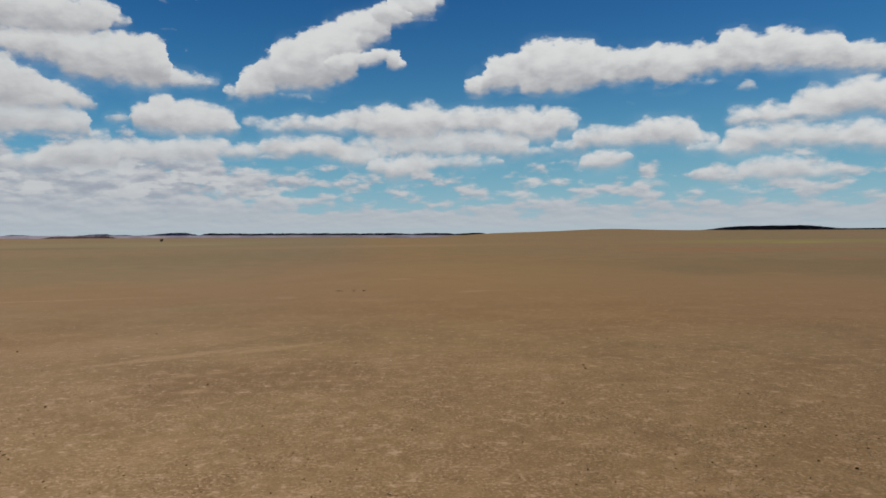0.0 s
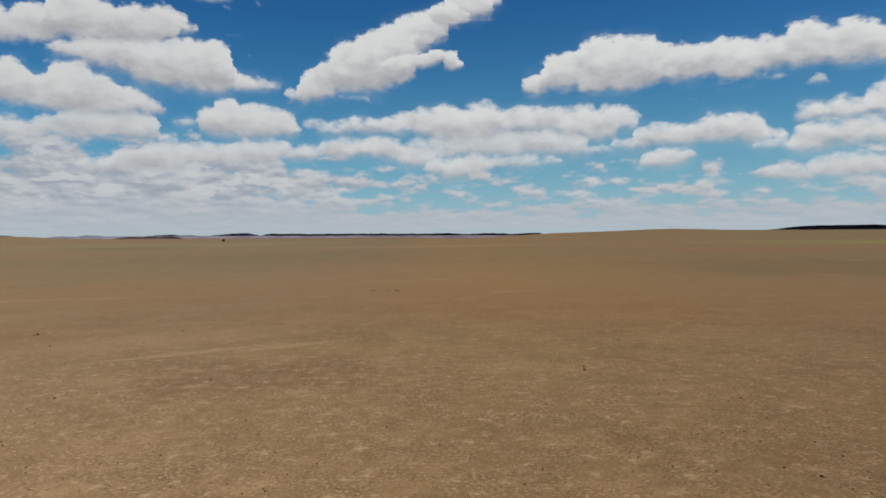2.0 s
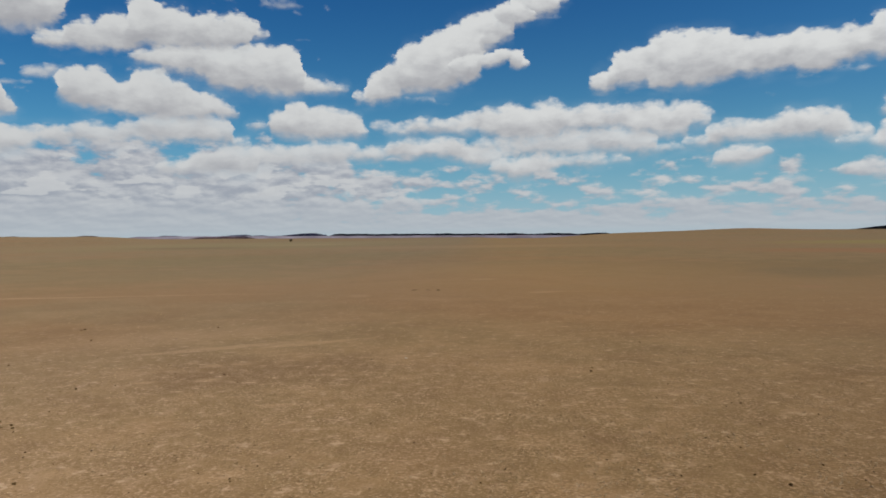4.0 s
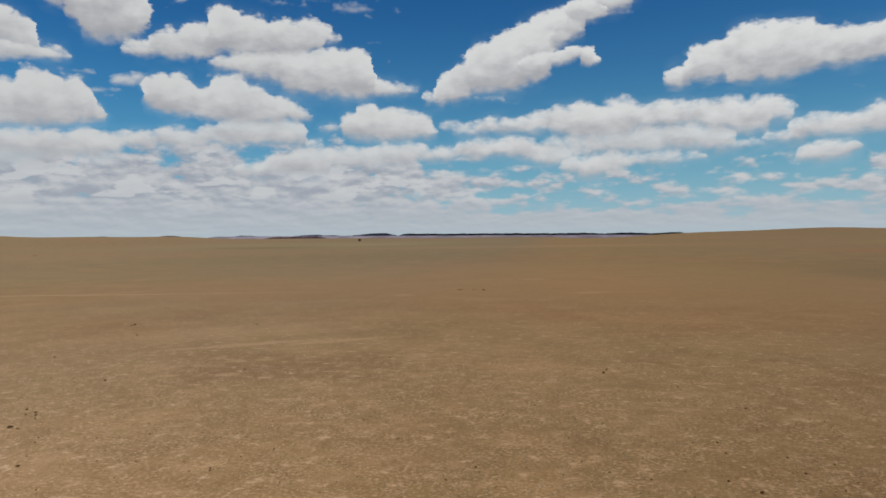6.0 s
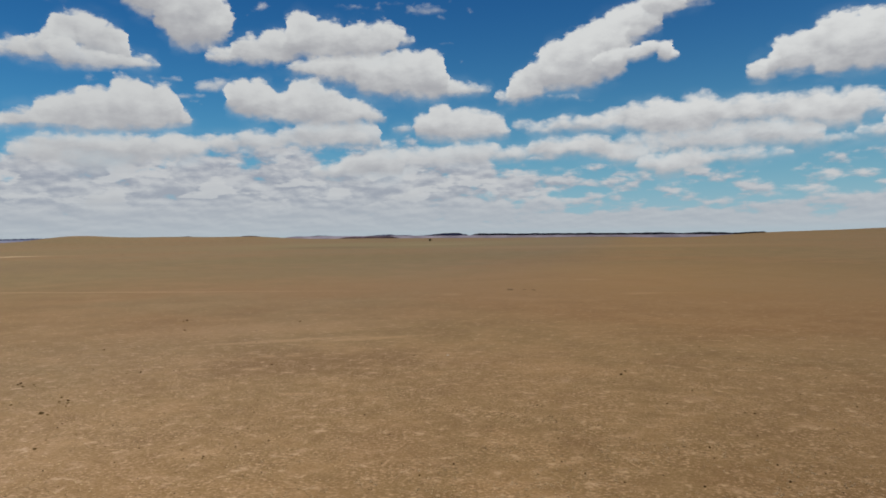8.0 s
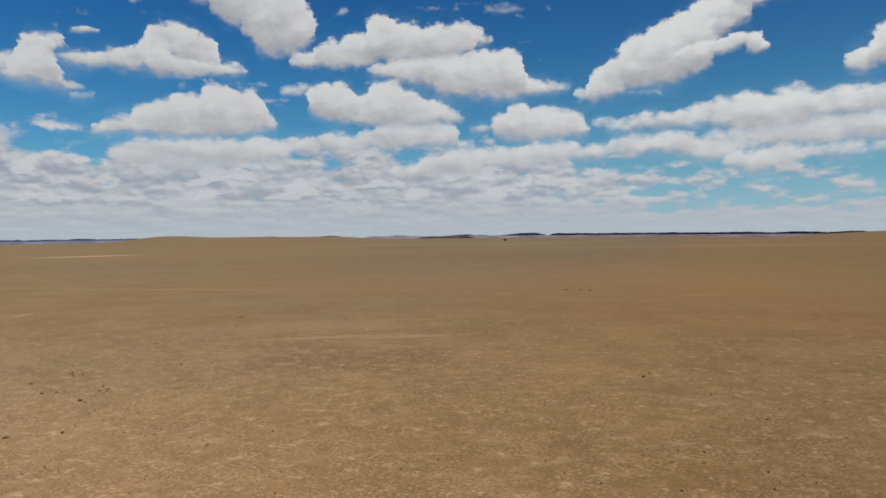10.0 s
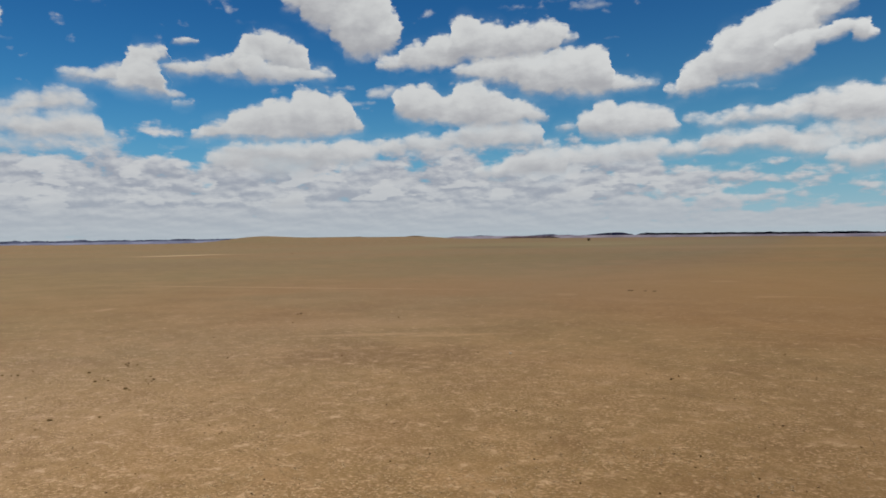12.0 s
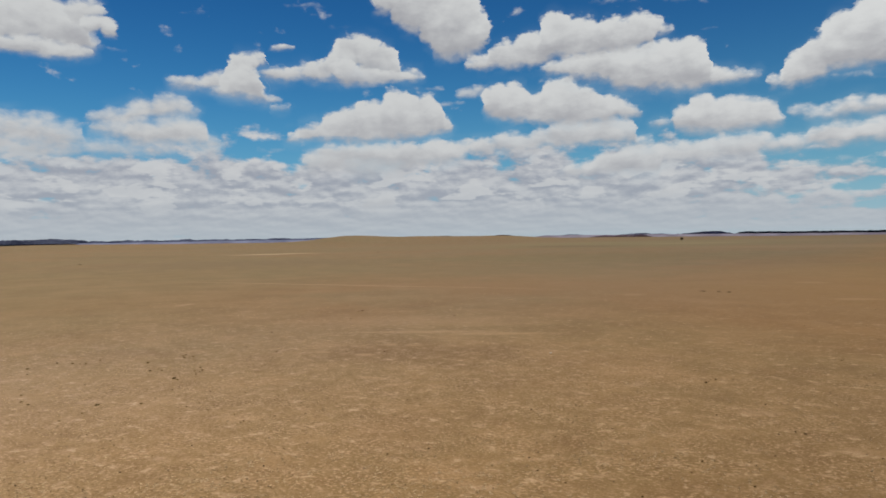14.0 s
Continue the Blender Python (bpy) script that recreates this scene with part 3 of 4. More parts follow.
    # streaks far out: pale wheel marks, a yellow-green flush, reddish and dark strips
    for x, y, rx, ry, turn, shade, much in (
            (155, 298, 14.7, 31.3, -41, rgb(0.290, 0.235, 0.055), 0.75),
            (88, 197, 7.2, 13.3, -25, rgb(0.300, 0.130, 0.048), 0.6),
            (82, 141, 4.7, 8.6, -18, rgb(0.290, 0.135, 0.052), 0.55),
            (40, 111, 9.5, 16.6, -13, rgb(0.165, 0.122, 0.055), 0.5),
            (32, 82, 2.5, 2.7, -9, rgb(0.300, 0.165, 0.085), 0.45),
            (-214, 374, 59.7, 32.4, -28, rgb(0.165, 0.098, 0.044), 0.6),
            (-173, 459, 43.2, 42.7, -34, rgb(0.310, 0.225, 0.100), 0.6),
            (-290, 211, 16.5, 28.1, -0, rgb(0.470, 0.330, 0.170), 0.8),
            (-356, 153, 97.3, 32.2, 5, rgb(0.175, 0.130, 0.055), 0.5),
            (-49, 38, 0.9, 2.1, 29, rgb(0.380, 0.255, 0.135), 0.5),
            (5, 76, 5.0, 0.8, 7, rgb(0.370, 0.245, 0.125), 0.25),
            (-6, 96, 2.2, 1.9, 23, rgb(0.360, 0.240, 0.120), 0.5),
            (3, 75, 2.4, 1.3, 28, rgb(0.370, 0.245, 0.125), 0.5),
            (-16, 70, 1.4, 1.8, 27, rgb(0.350, 0.230, 0.115), 0.45),
            (-8, 67, 5.7, 2.3, -7, rgb(0.300, 0.185, 0.085), 0.45),
            (7, 53, 2.3, 1.8, -5, rgb(0.310, 0.190, 0.085), 0.45)):
        earth = n.mix(n.math("MULTIPLY", patch(n, flat, x, y, rx, ry, turn, middle, 0.9), much), earth, shade)
    # bare pale spots, mottled turf
    bare = n.noise(n.vec("ADD", flat, (17, 61, 0)), 0.42, 3.0, 0.5)
    earth = n.mix(n.math("MULTIPLY", n.step(bare, 0.64, 0.72, 0.0, 0.5), near), earth, rgb(0.370, 0.250, 0.142))
    scar = n.noise(n.vec("ADD", flat, (3, 44, 0)), 1.15, 3.0, 0.55)
    earth = n.mix(n.math("MULTIPLY", n.step(scar, 0.63, 0.70, 0.0, 0.55), near), earth, rgb(0.430, 0.303, 0.185))
    blotch = n.noise(n.vec("ADD", flat, (71, 23, 0)), 0.33, 4.0, 0.6)
    earth = n.mix(n.math("MULTIPLY", n.step(blotch, 0.50, 0.68, 0.0, 0.40), near), earth, rgb(0.340, 0.219, 0.106))
    earth = n.mix(n.math("MULTIPLY", n.step(blotch, 0.50, 0.32, 0.0, 0.28), near), earth, rgb(0.165, 0.099, 0.046))
    # tufts of bleached grass and darker crumbs of soil, in drifts
    turf = n.math("MULTIPLY_ADD", patch(n, flat, 2.0, 14.0, 52.0, 36.0, 10, belt, 0.9), 0.88, 0.22)
    drift = n.math("MULTIPLY", n.step(n.noise(n.vec("ADD", flat, (9, 33, 0)), 0.55, 4.0, 0.6), 0.34, 0.62, 0.22, 1.0), turf)
    earth = n.mix(n.math("MULTIPLY", n.step(clump, 0.48, 0.70, 0.0, 0.38), turf), earth, rgb(0.375, 0.252, 0.146))
    earth = n.mix(n.math("MULTIPLY", n.step(clump, 0.50, 0.31, 0.0, 0.32), turf), earth, rgb(0.165, 0.096, 0.042))
    earth = n.mix(n.math("MULTIPLY", n.step(tuft, 0.51, 0.66, 0.0, 0.85), drift), earth, rgb(0.435, 0.302, 0.178))
    earth = n.mix(n.math("MULTIPLY", n.step(tuft, 0.46, 0.33, 0.0, 0.50), drift), earth, rgb(0.140, 0.080, 0.036))
    earth = n.mix(n.math("MULTIPLY", n.step(n.math("MULTIPLY", fleck, n.math("ADD", clump, 0.5)), 0.58, 0.74, 0.0, 0.65), near), earth, rgb(0.500, 0.362, 0.222))
    # grit
    grain = n.noise(n.vec("ADD", flat, (2, 9, 0)), 15.0, 2.0, 0.6)
    close = n.step(away, 16.0, 45.0)
    earth = n.mix(n.math("MULTIPLY", n.step(grain, 0.53, 0.68, 0.0, 0.32), n.math("SUBTRACT", 1.0, close)), earth, rgb(0.450, 0.325, 0.210))
    earth = n.mix(n.math("MULTIPLY", n.step(grain, 0.47, 0.32, 0.0, 0.34), n.math("SUBTRACT", 1.0, close)), earth, rgb(0.130, 0.074, 0.034))
    # the soil reddens eastwards
    east = n.step(n.math("MULTIPLY_ADD", belt, 24.0, n.vec("DOT_PRODUCT", flat, (1, 0.12, 0))), -8.0, 32.0)
    earth = n.mix(1.0, earth, n.mix(east, rgb(0.850, 0.840, 0.905), rgb(0.985, 0.888, 0.755)), "MULTIPLY")
    # slight haze painted into the far plain: less red with distance
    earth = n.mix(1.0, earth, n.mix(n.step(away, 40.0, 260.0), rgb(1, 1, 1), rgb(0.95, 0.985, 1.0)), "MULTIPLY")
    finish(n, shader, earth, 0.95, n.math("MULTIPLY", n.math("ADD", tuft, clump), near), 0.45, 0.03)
    return made


def plain_material(name, light, dark, scale, roughness=0.92, strength=0.5, distance=0.02, gloss=0.15):
    made, n, shader = material(name)
    place = n.add("ShaderNodeTexCoord").outputs["Object"]
    coarse = n.noise(place, scale, 4.0, 0.6)
    small = n.noise(place, scale * 6, 4.0, 0.65)
    colour = n.mix(n.step(coarse, 0.35, 0.65), dark, light)
    colour = n.mix(n.step(small, 0.5, 0.7, 0.0, 0.4), colour, light)
    lone = n.add("ShaderNodeObjectInfo").outputs["Random"]
    colour = n.mix(1.0, colour, n.add("ShaderNodeCombineColor", *[n.line(lone, 0, 1, 0.8, 1.2)] * 3).outputs[0], "MULTIPLY")
    finish(n, shader, colour, roughness, small, strength, distance)
    shader.inputs["Specular IOR Level"].default_value = gloss
    return made


STEPPE = steppe_material()
# near black: the cloud shadow on the flat-topped hill is in its base colour
DARK_HILL = plain_material("shadow_dark_hill", rgb(0.0080, 0.0090, 0.012), rgb(0.004, 0.005, 0.007), 0.02, gloss=0.0)
# distance haze is mixed into the blue and lilac hill colours
BLUE_HILL = plain_material("hazy_blue_hill", rgb(0.070, 0.078, 0.115), rgb(0.026, 0.030, 0.050), 0.012, gloss=0.0)
SLATE_DARK = plain_material("dark_blue_hill", rgb(0.022, 0.024, 0.044), rgb(0.010, 0.011, 0.022), 0.012, gloss=0.0)
DIM_HILL = plain_material("pale_haze_hill", rgb(0.165, 0.172, 0.235), rgb(0.115, 0.120, 0.17), 0.012, gloss=0.0)
PALE_HILL = plain_material("lilac_haze_hill", rgb(0.265, 0.235, 0.270), rgb(0.175, 0.150, 0.180), 0.012, gloss=0.0)
MAROON_HILL = plain_material("maroon_rock_hill", rgb(0.082, 0.054, 0.058), rgb(0.034, 0.024, 0.028), 0.015, gloss=0.0)
STONE = plain_material("dark_stone", rgb(0.125, 0.070, 0.027), rgb(0.060, 0.033, 0.012), 9.0, gloss=0.0)
PALE_STONE = plain_material("pale_stone", rgb(0.62, 0.56, 0.47), rgb(0.45, 0.39, 0.31), 9.0)
SCRUB = plain_material("dry_scrub", rgb(0.120, 0.086, 0.040), rgb(0.055, 0.040, 0.019), 4.0)
BARK = plain_material("grey_bark", rgb(0.14, 0.10, 0.07), rgb(0.06, 0.045, 0.03), 3.0)
STRAW = plain_material("bleached_grass", rgb(0.45, 0.32, 0.18), rgb(0.32, 0.22, 0.115), 0.8, gloss=0.0)
LUMP = plain_material("olive_brown_lump", rgb(0.17, 0.108, 0.045), rgb(0.085, 0.052, 0.021), 9.0, gloss=0.0)
PEBBLE = plain_material("brown_gravel", rgb(0.16, 0.105, 0.060), rgb(0.075, 0.046, 0.025), 1.7, gloss=0.0)


def mesh_from(name, points, faces, mat, smooth=True):
    data = bpy.data.meshes.new(name)
    data.from_pydata(points, [], faces)
    data.materials.append(mat)
    data.polygons.foreach_set("use_smooth", [smooth] * len(data.polygons))
    data.update()
    return data


def part(name, data, parent, label=""):
    ob = new(name, data)
    ob.parent = parent
    return tagged(ob, label) if label else ob


# ---- the plain ----
CREST = 1100.0


def bell(value, middle, width):
    return math.exp(-((value - middle) / width) ** 2)


SWELLS = ((0.430, -49.5, 3.2), (0.332, -43, 5), (0.200, -36.5, 3), (0.060, -60, 7), (0.200, -72, 8), (-0.306, -2, 5), (-0.195, -12, 10), (-0.040, -25, 8), (-0.009, 6, 3), (0.159, 13.5, 3.5), (-0.021, 22, 7), (-0.131, 33, 9))


def edge_height(az):
    """Height of the plain's far edge over the camera's level, in degrees, by azimuth."""
    rise = -0.089
    for much, middle, width in SWELLS:
        rise += much * bell(az, middle, width)
    return rise + 0.012 * noise.noise((az * 0.45, 3.0, 0.0))


def smooth_step(a, b, v):
    v = min(max((v - a) / (b - a), 0.0), 1.0)
    return v * v * (3 - 2 * v)


def ground_height(x, y):
    r = math.hypot(x, y)
    az = math.degrees(math.atan2(x, y))
    edge = 6.4 + CREST * math.tan(radians(edge_height(az)))
    z = edge * smooth_step(650, CREST, r) if r < CREST else edge - (edge + 40) * smooth_step(CREST, CREST + 900, r)
    z += 0.035 * noise.noise((x * 0.09, y * 0.09, 0.0)) * smooth_step(2, 12, r) * (1 - smooth_step(60, 120, r))
    return z


def build_ground():
    angles = [a * 0.3 for a in range(-300, 151)] + [45 + a * 5 for a in range(1, 45)]
    radii = [0.0]
    while radii[-1] < 4900:
        radii.append(radii[-1] + max(0.9, radii[-1] * 0.035))
    points = [(0.0, 0.0, ground_height(0.01, 0.01))]
    for r in radii[1:]:
        for a in angles:
            x, y = r * math.sin(radians(a)), r * math.cos(radians(a))
            points.append((x, y, ground_height(x, y)))
    count = len(angles)
    faces = [(0, 1 + (i + 1) % count, 1 + i) for i in range(count)]
    for k in range(len(radii) - 2):
        a0, b0 = 1 + k * count, 1 + (k + 1) * count
        for i in range(count):
            j = (i + 1) % count
            faces.append((a0 + i, a0 + j, b0 + j, b0 + i))
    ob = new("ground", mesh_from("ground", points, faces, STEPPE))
    return tagged(ob, "dry brown steppe plain with bleached grass and pale sand", "ground", kind="structure")


ground = build_ground()


# ---- far hills ----
def hill(label, az0, az1, distance, top0, top1, mat, seed, taper=0.25, rough=0.25, depth=260.0):
    """A long hill across the view from azimuth az0 to az1; top0, top1: its tops over eye level at both ends, in degrees."""
    along, across = max(40, int((az1 - az0) * 24)), 12
    points, faces = [], []
    foot = -60.0
    for i in range(along + 1):
        u = i / along
        az = az0 + (az1 - az0) * u
        ends = smooth_step(0, taper, u) * smooth_step(0, taper, 1 - u)
        lumps = noise.noise((az * 0.55 + seed, seed, 0.0)) + 0.6 * noise.noise((az * 1.4, seed * 2.0, 1.0)) + 0.6 * noise.noise((az * 4.5, seed * 3.0, 2.0)) + 0.14 * noise.noise((az * 11.0, seed, 5.0))
        top = top0 + (top1 - top0) * u + 0.16 * rough * lumps - 0.30 * (1 - ends)
        crown = 6.4 + distance * math.tan(radians(top))
        for k in range(across + 1):
            v = k / across * 2 - 1
            d = distance + v * depth / 2 + 14 * noise.noise((az * 1.2, v * 2.0, seed))
            body = (1 - v * v) ** 0.55 if abs(v) < 1 else 0.0
            gully = 1 - 0.05 * abs(noise.noise((az * 5.0, v * 3.0, seed + 5))) * (1 - body * body)
            points.append((d * math.sin(radians(az)), d * math.cos(radians(az)), foot + (crown - foot) * body * gully))
    for i in range(along):
        for k in range(across):
            a = i * (across + 1) + k
            faces.append((a, a + 1, a + across + 2, a + across + 1))
    ob = new("hill", mesh_from("hill", points, faces, mat))
    return tagged(ob, label, "hill", "hills on the horizon")


hill("long flat-topped dark hill beyond the plain", 19.6, 30.8, 2600, 0.14, 0.16, DARK_HILL, 3.0, 0.34, 0.16)
hill("low dark shelf beside a flat-topped hill", 28.5, 40.0, 2900, -0.12, -0.12, DARK_HILL, 17.0, 0.1, 0.05)
hill("thin dark ridge on the far skyline", -20.0, 4.6, 3700, 0.12, -0.18, DARK_HILL, 7.0, 0.06, 0.42)
hill("pale rise below the skyline ridge, lilac with haze", -36.0, 5.0, 2700, 0.15, -0.33, PALE_HILL, 1.5, 0.06, 0.10)
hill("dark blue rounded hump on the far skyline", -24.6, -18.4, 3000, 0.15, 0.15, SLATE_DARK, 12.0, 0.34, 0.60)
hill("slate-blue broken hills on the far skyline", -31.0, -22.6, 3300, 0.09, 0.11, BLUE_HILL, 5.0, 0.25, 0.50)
hill("low maroon rock ridge at the plain's edge", -31.2, -24.2, 2300, 0.00, 0.04, MAROON_HILL, 9.0, 0.30, 0.45)
hill("small haze-blue hill behind the plain's edge", -33.6, -29.6, 3000, 0.15, 0.15, BLUE_HILL, 2.0, 0.4, 0.4)
hill("low brown hill behind the plain's edge", -39.2, -35.2, 2500, 0.25, 0.23, MAROON_HILL, 4.0, 0.45, 0.1)
hill("low brown hill behind the plain's edge", -43.8, -40.2, 2500, 0.26, 0.26, MAROON_HILL, 6.0, 0.45, 0.1)
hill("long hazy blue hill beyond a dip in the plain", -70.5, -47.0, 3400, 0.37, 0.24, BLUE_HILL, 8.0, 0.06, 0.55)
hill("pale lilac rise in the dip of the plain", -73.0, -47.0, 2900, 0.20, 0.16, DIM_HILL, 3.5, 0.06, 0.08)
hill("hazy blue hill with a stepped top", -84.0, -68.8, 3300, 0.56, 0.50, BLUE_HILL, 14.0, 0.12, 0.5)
hill("nearly black low ridge at the plain's edge", -86.0, -68.6, 2200, 0.24, 0.19, DARK_HILL, 11.0, 0.12, 0.06)


# ---- stones, scrub and the lone bush ----
def rock_mesh(seed, mat, squash=0.6):
    bm = bmesh.new()
    bmesh.ops.create_icosphere(bm, subdivisions=3, radius=0.5)
    for v in bm.verts:
        d = v.co.normalized()
        k = 1 + 0.45 * noise.noise(d * 1.3 + Vector((seed, 0, 0))) + 0.16 * noise.noise(d * 4 + Vector((0, seed, 0)))
        v.co = Vector((d.x * 0.5 * k, d.y * 0.42 * k, max(d.z * 0.5 * k * squash, -0.12)))
    data = bpy.data.meshes.new("stone")
    bm.to_mesh(data)
    bm.free()
    data.materials.append(mat)
    data.polygons.foreach_set("use_smooth", [False] * len(data.polygons))
    return data


ROCKS = [rock_mesh(i * 3.7 + 1, STONE, 0.55 + 0.1 * (i % 3)) for i in range(6)]
LUMPS = [rock_mesh(i * 2.9 + 40, LUMP, 0.5) for i in range(5)]


def stones(label, group, shapes, scale, *places):
    for i, (x, y, size) in enumerate(places):
        ob = new("stone", shapes[(i * 3 + 2) % len(shapes)])
        size *= scale
        ob.matrix_world = Matrix.LocRotScale((x, y, ground_height(x, y) + 0.10 * size), Euler((0, 0, i * 1.9)), (size, size, size))
        tagged(ob, label, "stone", group)


stones("small dark weathered stone on dry ground", "scattered stones", ROCKS, 0.62,
    (-15.26, 26.26, 0.16), (-10.29, 29.88, 0.16), (-6.19, 23.26, 0.08), (-13.58, 22.68, 0.09), (-13.98, 27.09, 0.11), (-13.53, 20.84, 0.16),
    (-12.82, 20.13, 0.11), (-10.70, 18.23, 0.10), (-8.86, 15.77, 0.10), (-6.97, 16.67, 0.08), (-7.33, 19.38, 0.09), (-3.03, 17.93, 0.08),
    (-3.21, 16.68, 0.09), (-4.39, 17.15, 0.08), (-5.14, 21.62, 0.06), (-5.73, 21.11, 0.06), (-4.42, 34.28, 0.14))
stones("small dark weathered stone on dry ground", "scattered stones", ROCKS, 0.62,
    (6.59, 32.32, 0.16), (8.89, 27.44, 0.09), (11.81, 26.85, 0.11), (10.42, 22.44, 0.10), (12.14, 21.38, 0.09), (7.39, 19.07, 0.08),
    (10.35, 19.10, 0.10), (11.04, 18.45, 0.15), (12.35, 20.10, 0.09), (9.64, 40.93, 0.12), (6.67, 33.13, 0.13), (-18.54, 22.57, 0.18),
    (-3.32, 16.86, 0.09), (-28.21, 43.35, 0.19), (-18.93, 45.45, 0.20), (-28.26, 43.81, 0.26), (-24.23, 39.12, 0.19), (-22.79, 30.92, 0.15),
    (6.61, 32.56, 0.08), (15.22, 29.01, 0.08), (5.58, 23.70, 0.06), (11.51, 26.92, 0.08))
stones("dark olive-brown lump on bare sandy ground", "cluster of dark lumps", LUMPS, 0.92,
    (-21.16, 15.48, 0.17), (-14.55, 13.29, 0.12), (-13.16, 12.88, 0.14), (-12.39, 12.89, 0.13), (-21.77, 17.07, 0.12), (-21.00, 17.55, 0.14),
    (-20.46, 17.73, 0.09), (-20.26, 17.93, 0.14), (-20.80, 18.86, 0.11), (-17.83, 20.11, 0.16), (-15.47, 19.15, 0.15), (-15.11, 19.57, 0.13),
    (-18.41, 22.34, 0.14), (-17.82, 22.11, 0.14), (-17.69, 22.53, 0.11), (-13.70, 20.55, 0.10), (-14.27, 21.14, 0.13), (-13.22, 20.55, 0.12),
    (-12.75, 19.03, 0.21), (-12.34, 18.96, 0.12), (-10.02, 14.59, 0.19), (-8.91, 15.79, 0.12), (-9.13, 13.70, 0.08), (-8.59, 12.74, 0.09))

stones("tiny dark stone on dry ground", "scattered stones", ROCKS, 0.62,
    (-15.64, 25.78, 0.07), (-5.27, 19.40, 0.07), (-2.45, 18.82, 0.08), (-9.02, 17.36, 0.07), (2.37, 21.13, 0.07), (3.31, 17.47, 0.08),
    (-5.43, 15.61, 0.07), (-6.78, 14.39, 0.08), (11.78, 24.10, 0.07), (-3.97, 12.76, 0.08), (-1.96, 13.03, 0.07), (8.46, 18.74, 0.08),
    (14.05, 25.59, 0.08), (10.55, 21.42, 0.07))

white_stone = new("stone", rock_mesh(30.0, PALE_STONE, 0.7))
white_stone.matrix_world = Matrix.LocRotScale((-2.72, 34.87, ground_height(-2.72, 34.87) + 0.01), None, (0.11, 0.11, 0.11))
tagged(white_stone, "small whitish stone on dry ground", "stone", "scattered stones")


def leaf_cloud(name, seed, count, reach, size, mat, squash=1.0, lift=0.0):
    """Many small leaf blades inside a lumpy envelope."""
    rng = random.Random(seed)
    points, faces = [], []
    while len(faces) < count:
        d = Vector((rng.gauss(0, 1), rng.gauss(0, 1), rng.gauss(0, 1))).normalized()
        k = reach * (0.75 + 0.5 * noise.noise(d * 1.7 + Vector((seed, 0, 0)))) * rng.uniform(0.35, 1.0) ** 0.5
        c = Vector((d.x * k, d.y * k, d.z * k * squash + lift))
        if c.z < 0.02:
            continue
        turn = Euler((rng.uniform(0, 6), rng.uniform(0, 6), rng.uniform(0, 6))).to_matrix()
        n = len(points)
        for corner in ((-0.5, 0, 0), (0, -0.28, 0.06), (0.5, 0, 0), (0, 0.28, 0.06)):
            points.append(c + turn @ Vector(corner) * size * rng.uniform(0.7, 1.3))
        faces.append((n, n + 1, n + 2, n + 3))
    return mesh_from(name, points, faces, mat, False)


def limb(points, radii, mat, name):
    """A tapered limb along a bent line."""
    verts, faces, sides = [], [], 8
    for k, (p, r) in enumerate(zip(points, radii)):
        for i in range(sides):
            a = 2 * math.pi * i / sides
            verts.append((p[0] + r * math.cos(a), p[1] + r * math.sin(a), p[2]))
    for k in range(len(points) - 1):
        for i in range(sides):
            j = (i + 1) % sides
            faces.append((k * sides + i, k * sides + j, (k + 1) * sides + j, (k + 1) * sides + i))
    faces.append(tuple(range((len(points) - 1) * sides, len(points) * sides)))
    return mesh_from(name, verts, faces, mat)


def lone_bush(x, y):
    base = new("bush")
    base.location = (x, y, ground_height(x, y) - 0.02)
    tagged(base, "lone dark broad bush far out on the plain", "bush")
    part("trunk", limb([(0, 0, 0), (0.08, 0.02, 0.5), (0.0, 0.08, 1.1)], (0.24, 0.17, 0.10), BARK, "trunk"), base)
    rng = random.Random(4)
    for i in range(6):
        a = i * 1.05 + rng.uniform(-0.2, 0.2)
        tip = (1.1 * math.cos(a), 1.1 * math.sin(a), 1.5 + 0.5 * rng.random())
        part("limb", limb([(0.03, 0.04, 0.6), (tip[0] * 0.5, tip[1] * 0.5, 1.2), tip], (0.10, 0.07, 0.03), BARK, "limb"), base)
    part("crown", leaf_cloud("crown", 3, 2600, 2.1, 0.26, SCRUB, 0.72, 1.55), base, "dark olive-brown ragged crown")


lone_bush(-281.0, 691.2)


def scrub_mat(x, y, wide, deep, tall, seed, label):
    base = new("shrub", leaf_cloud("shrub", seed, 420, 0.5, 0.07, SCRUB, 0.5, 0.06))
    base.matrix_world = Matrix.LocRotScale((x, y, ground_height(x, y)), Euler((0, 0, 0.1)), (wide, deep, tall))
    tagged(base, label, "shrub", "low shrubs on the plain")


scrub_mat(-11.7, 77.4, 0.95, 0.6, 0.26, 11, "low flat mat of dark dry scrub")
scrub_mat(-10.1, 77.6, 0.6, 0.4, 0.16, 12, "thin flat mat of dark dry scrub")
scrub_mat(-8.9, 77.2, 0.5, 0.5, 0.34, 13, "small rounded clump of dark scrub")
scrub_mat(-226.0, 91.8, 1.9, 1.6, 0.55, 14, "wide low clump of dark scrub far off")
scrub_mat(-241.7, 238.8, 1.7, 1.6, 0.6, 15, "wide low clump of dark scrub far off")


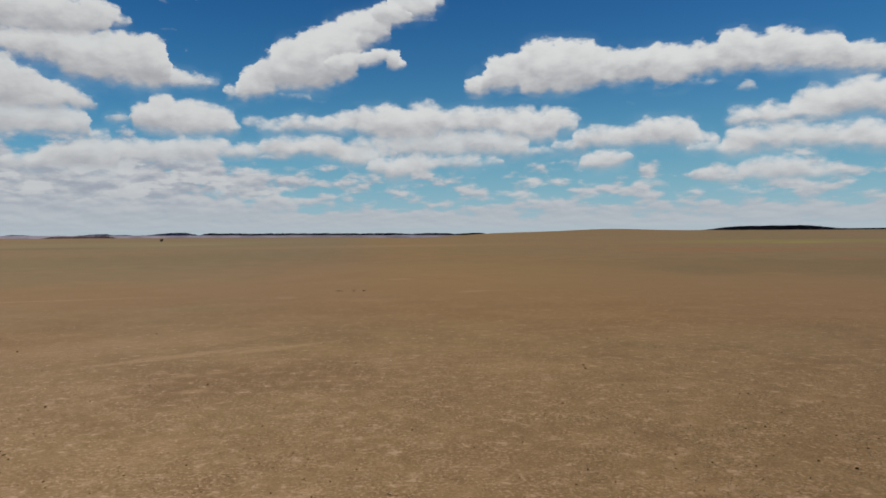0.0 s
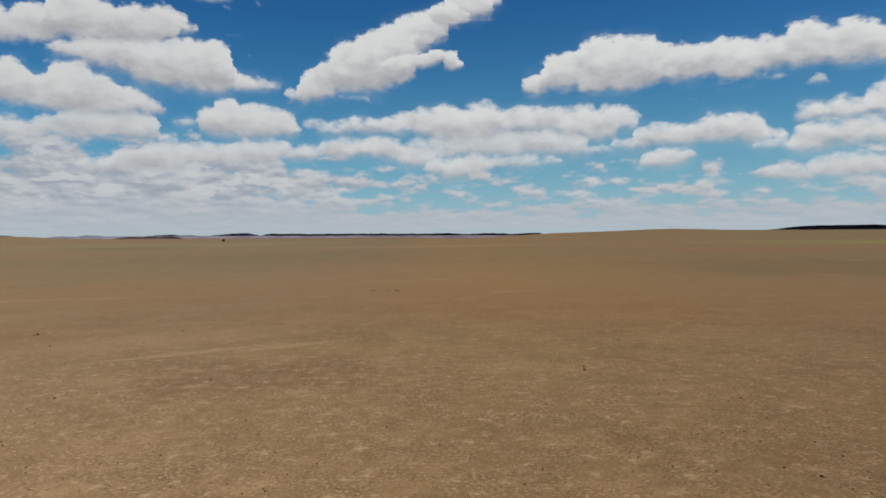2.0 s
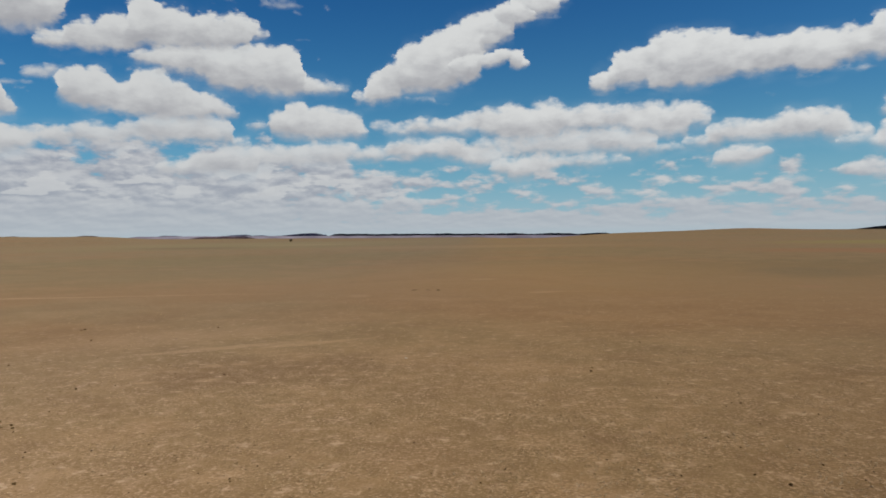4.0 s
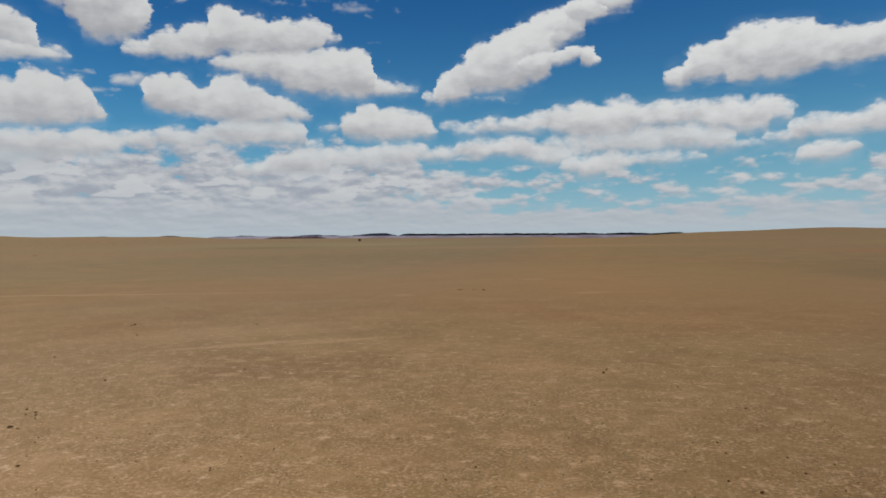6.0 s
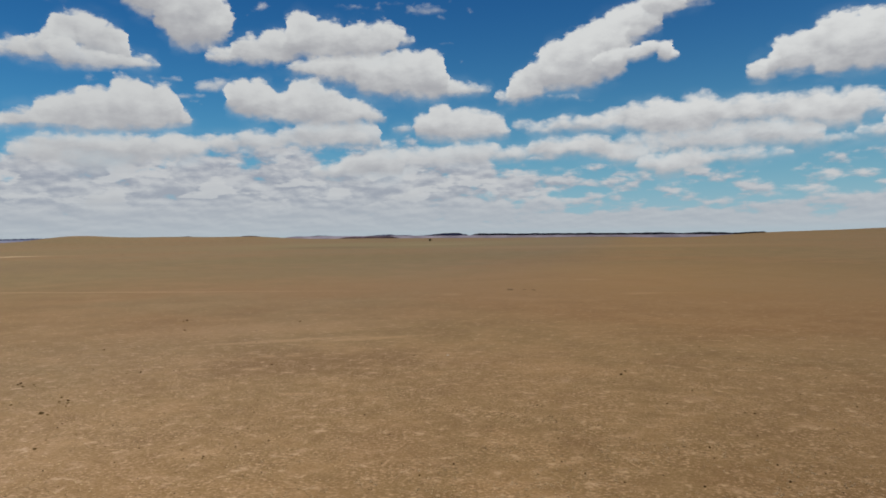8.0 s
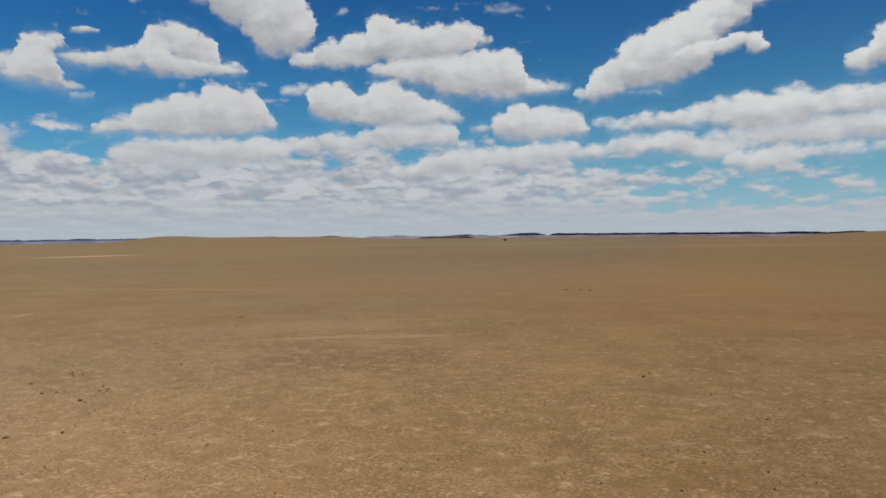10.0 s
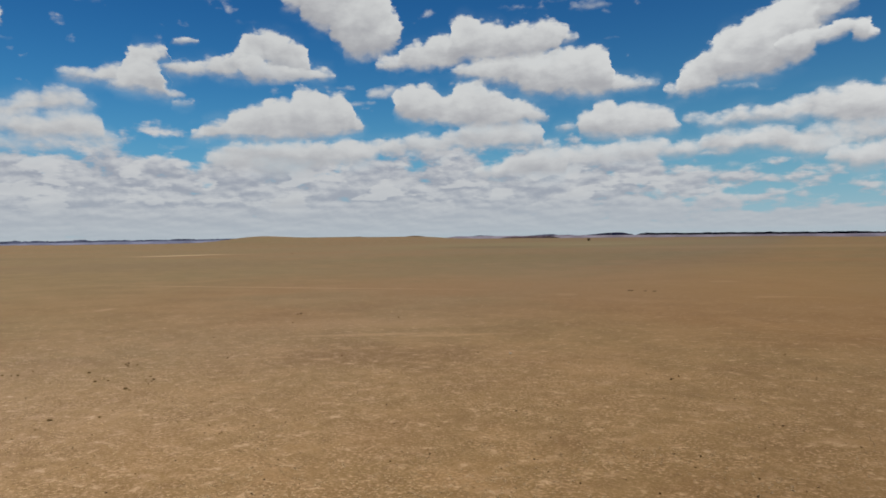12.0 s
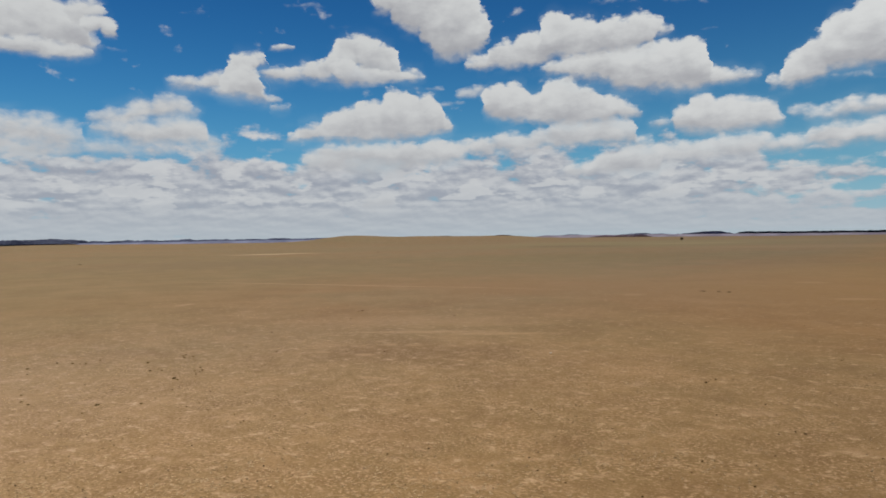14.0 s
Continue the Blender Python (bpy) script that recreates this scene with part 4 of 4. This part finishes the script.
# ---- bleached grass and gravel strewn over the plain ----
def strewn_place(rng, nearest, farthest):
    """A random spot in the fan of ground south-west to east of the path, thinning with distance."""
    a = radians(rng.uniform(-66, 40))
    r = nearest * (farthest / nearest) ** rng.random()
    x, y = 8.5 + r * math.sin(a), 0.5 + r * math.cos(a)
    return x, y


def strew_grass(count):
    rng = random.Random(21)
    points, faces = [], []
    while count:
        x, y = strewn_place(rng, 10.0, 75.0)
        if noise.noise((x * 0.35, y * 0.35, 4.0)) + 0.6 * noise.noise((x * 1.1, y * 1.1, 9.0)) < rng.uniform(-0.45, 0.55):
            continue
        count -= 1
        z = ground_height(x, y)
        for _ in range(rng.randint(5, 8)):
            a = rng.uniform(0, 6.283)
            length, tall = rng.uniform(0.03, 0.07), rng.uniform(0.006, 0.030)
            wide = rng.uniform(0.010, 0.020)
            bx, by = x + rng.uniform(-0.015, 0.015), y + rng.uniform(-0.015, 0.015)
            ca, sa = math.cos(a), math.sin(a)
            n = len(points)
            points += [(bx - sa * wide, by + ca * wide, z - 0.002), (bx + sa * wide, by - ca * wide, z - 0.002),
                       (bx + ca * length, by + sa * length, z + tall)]
            faces.append((n, n + 1, n + 2))
    ob = new("grass", mesh_from("grass", points, faces, STRAW, False))
    tagged(ob, "thin tufts of bleached dry grass on the plain", "grass", kind="stuff")


def strew_gravel(count):
    rng = random.Random(33)
    points, faces = [], []
    for _ in range(count):
        x, y = strewn_place(rng, 10.0, 70.0)
        s = 0.012 + 0.035 * rng.random() ** 4
        z = ground_height(x, y)
        n = len(points)
        turn = rng.uniform(0, 6.28)
        for i in range(4):
            a = turn + i * 1.5708
            points.append((x + s * math.cos(a) * rng.uniform(0.7, 1.3), y + s * math.sin(a) * rng.uniform(0.7, 1.3), z - 0.004))
        points.append((x + s * rng.uniform(-0.3, 0.3), y + s * rng.uniform(-0.3, 0.3), z + s * rng.uniform(0.5, 1.0)))
        faces += [(n + i, n + (i + 1) % 4, n + 4) for i in range(4)]
    ob = new("gravel", mesh_from("gravel", points, faces, PEBBLE, False))
    tagged(ob, "sparse brown gravel strewn over dry soil", "gravel", kind="stuff")


strew_grass(15000)
strew_gravel(1500)
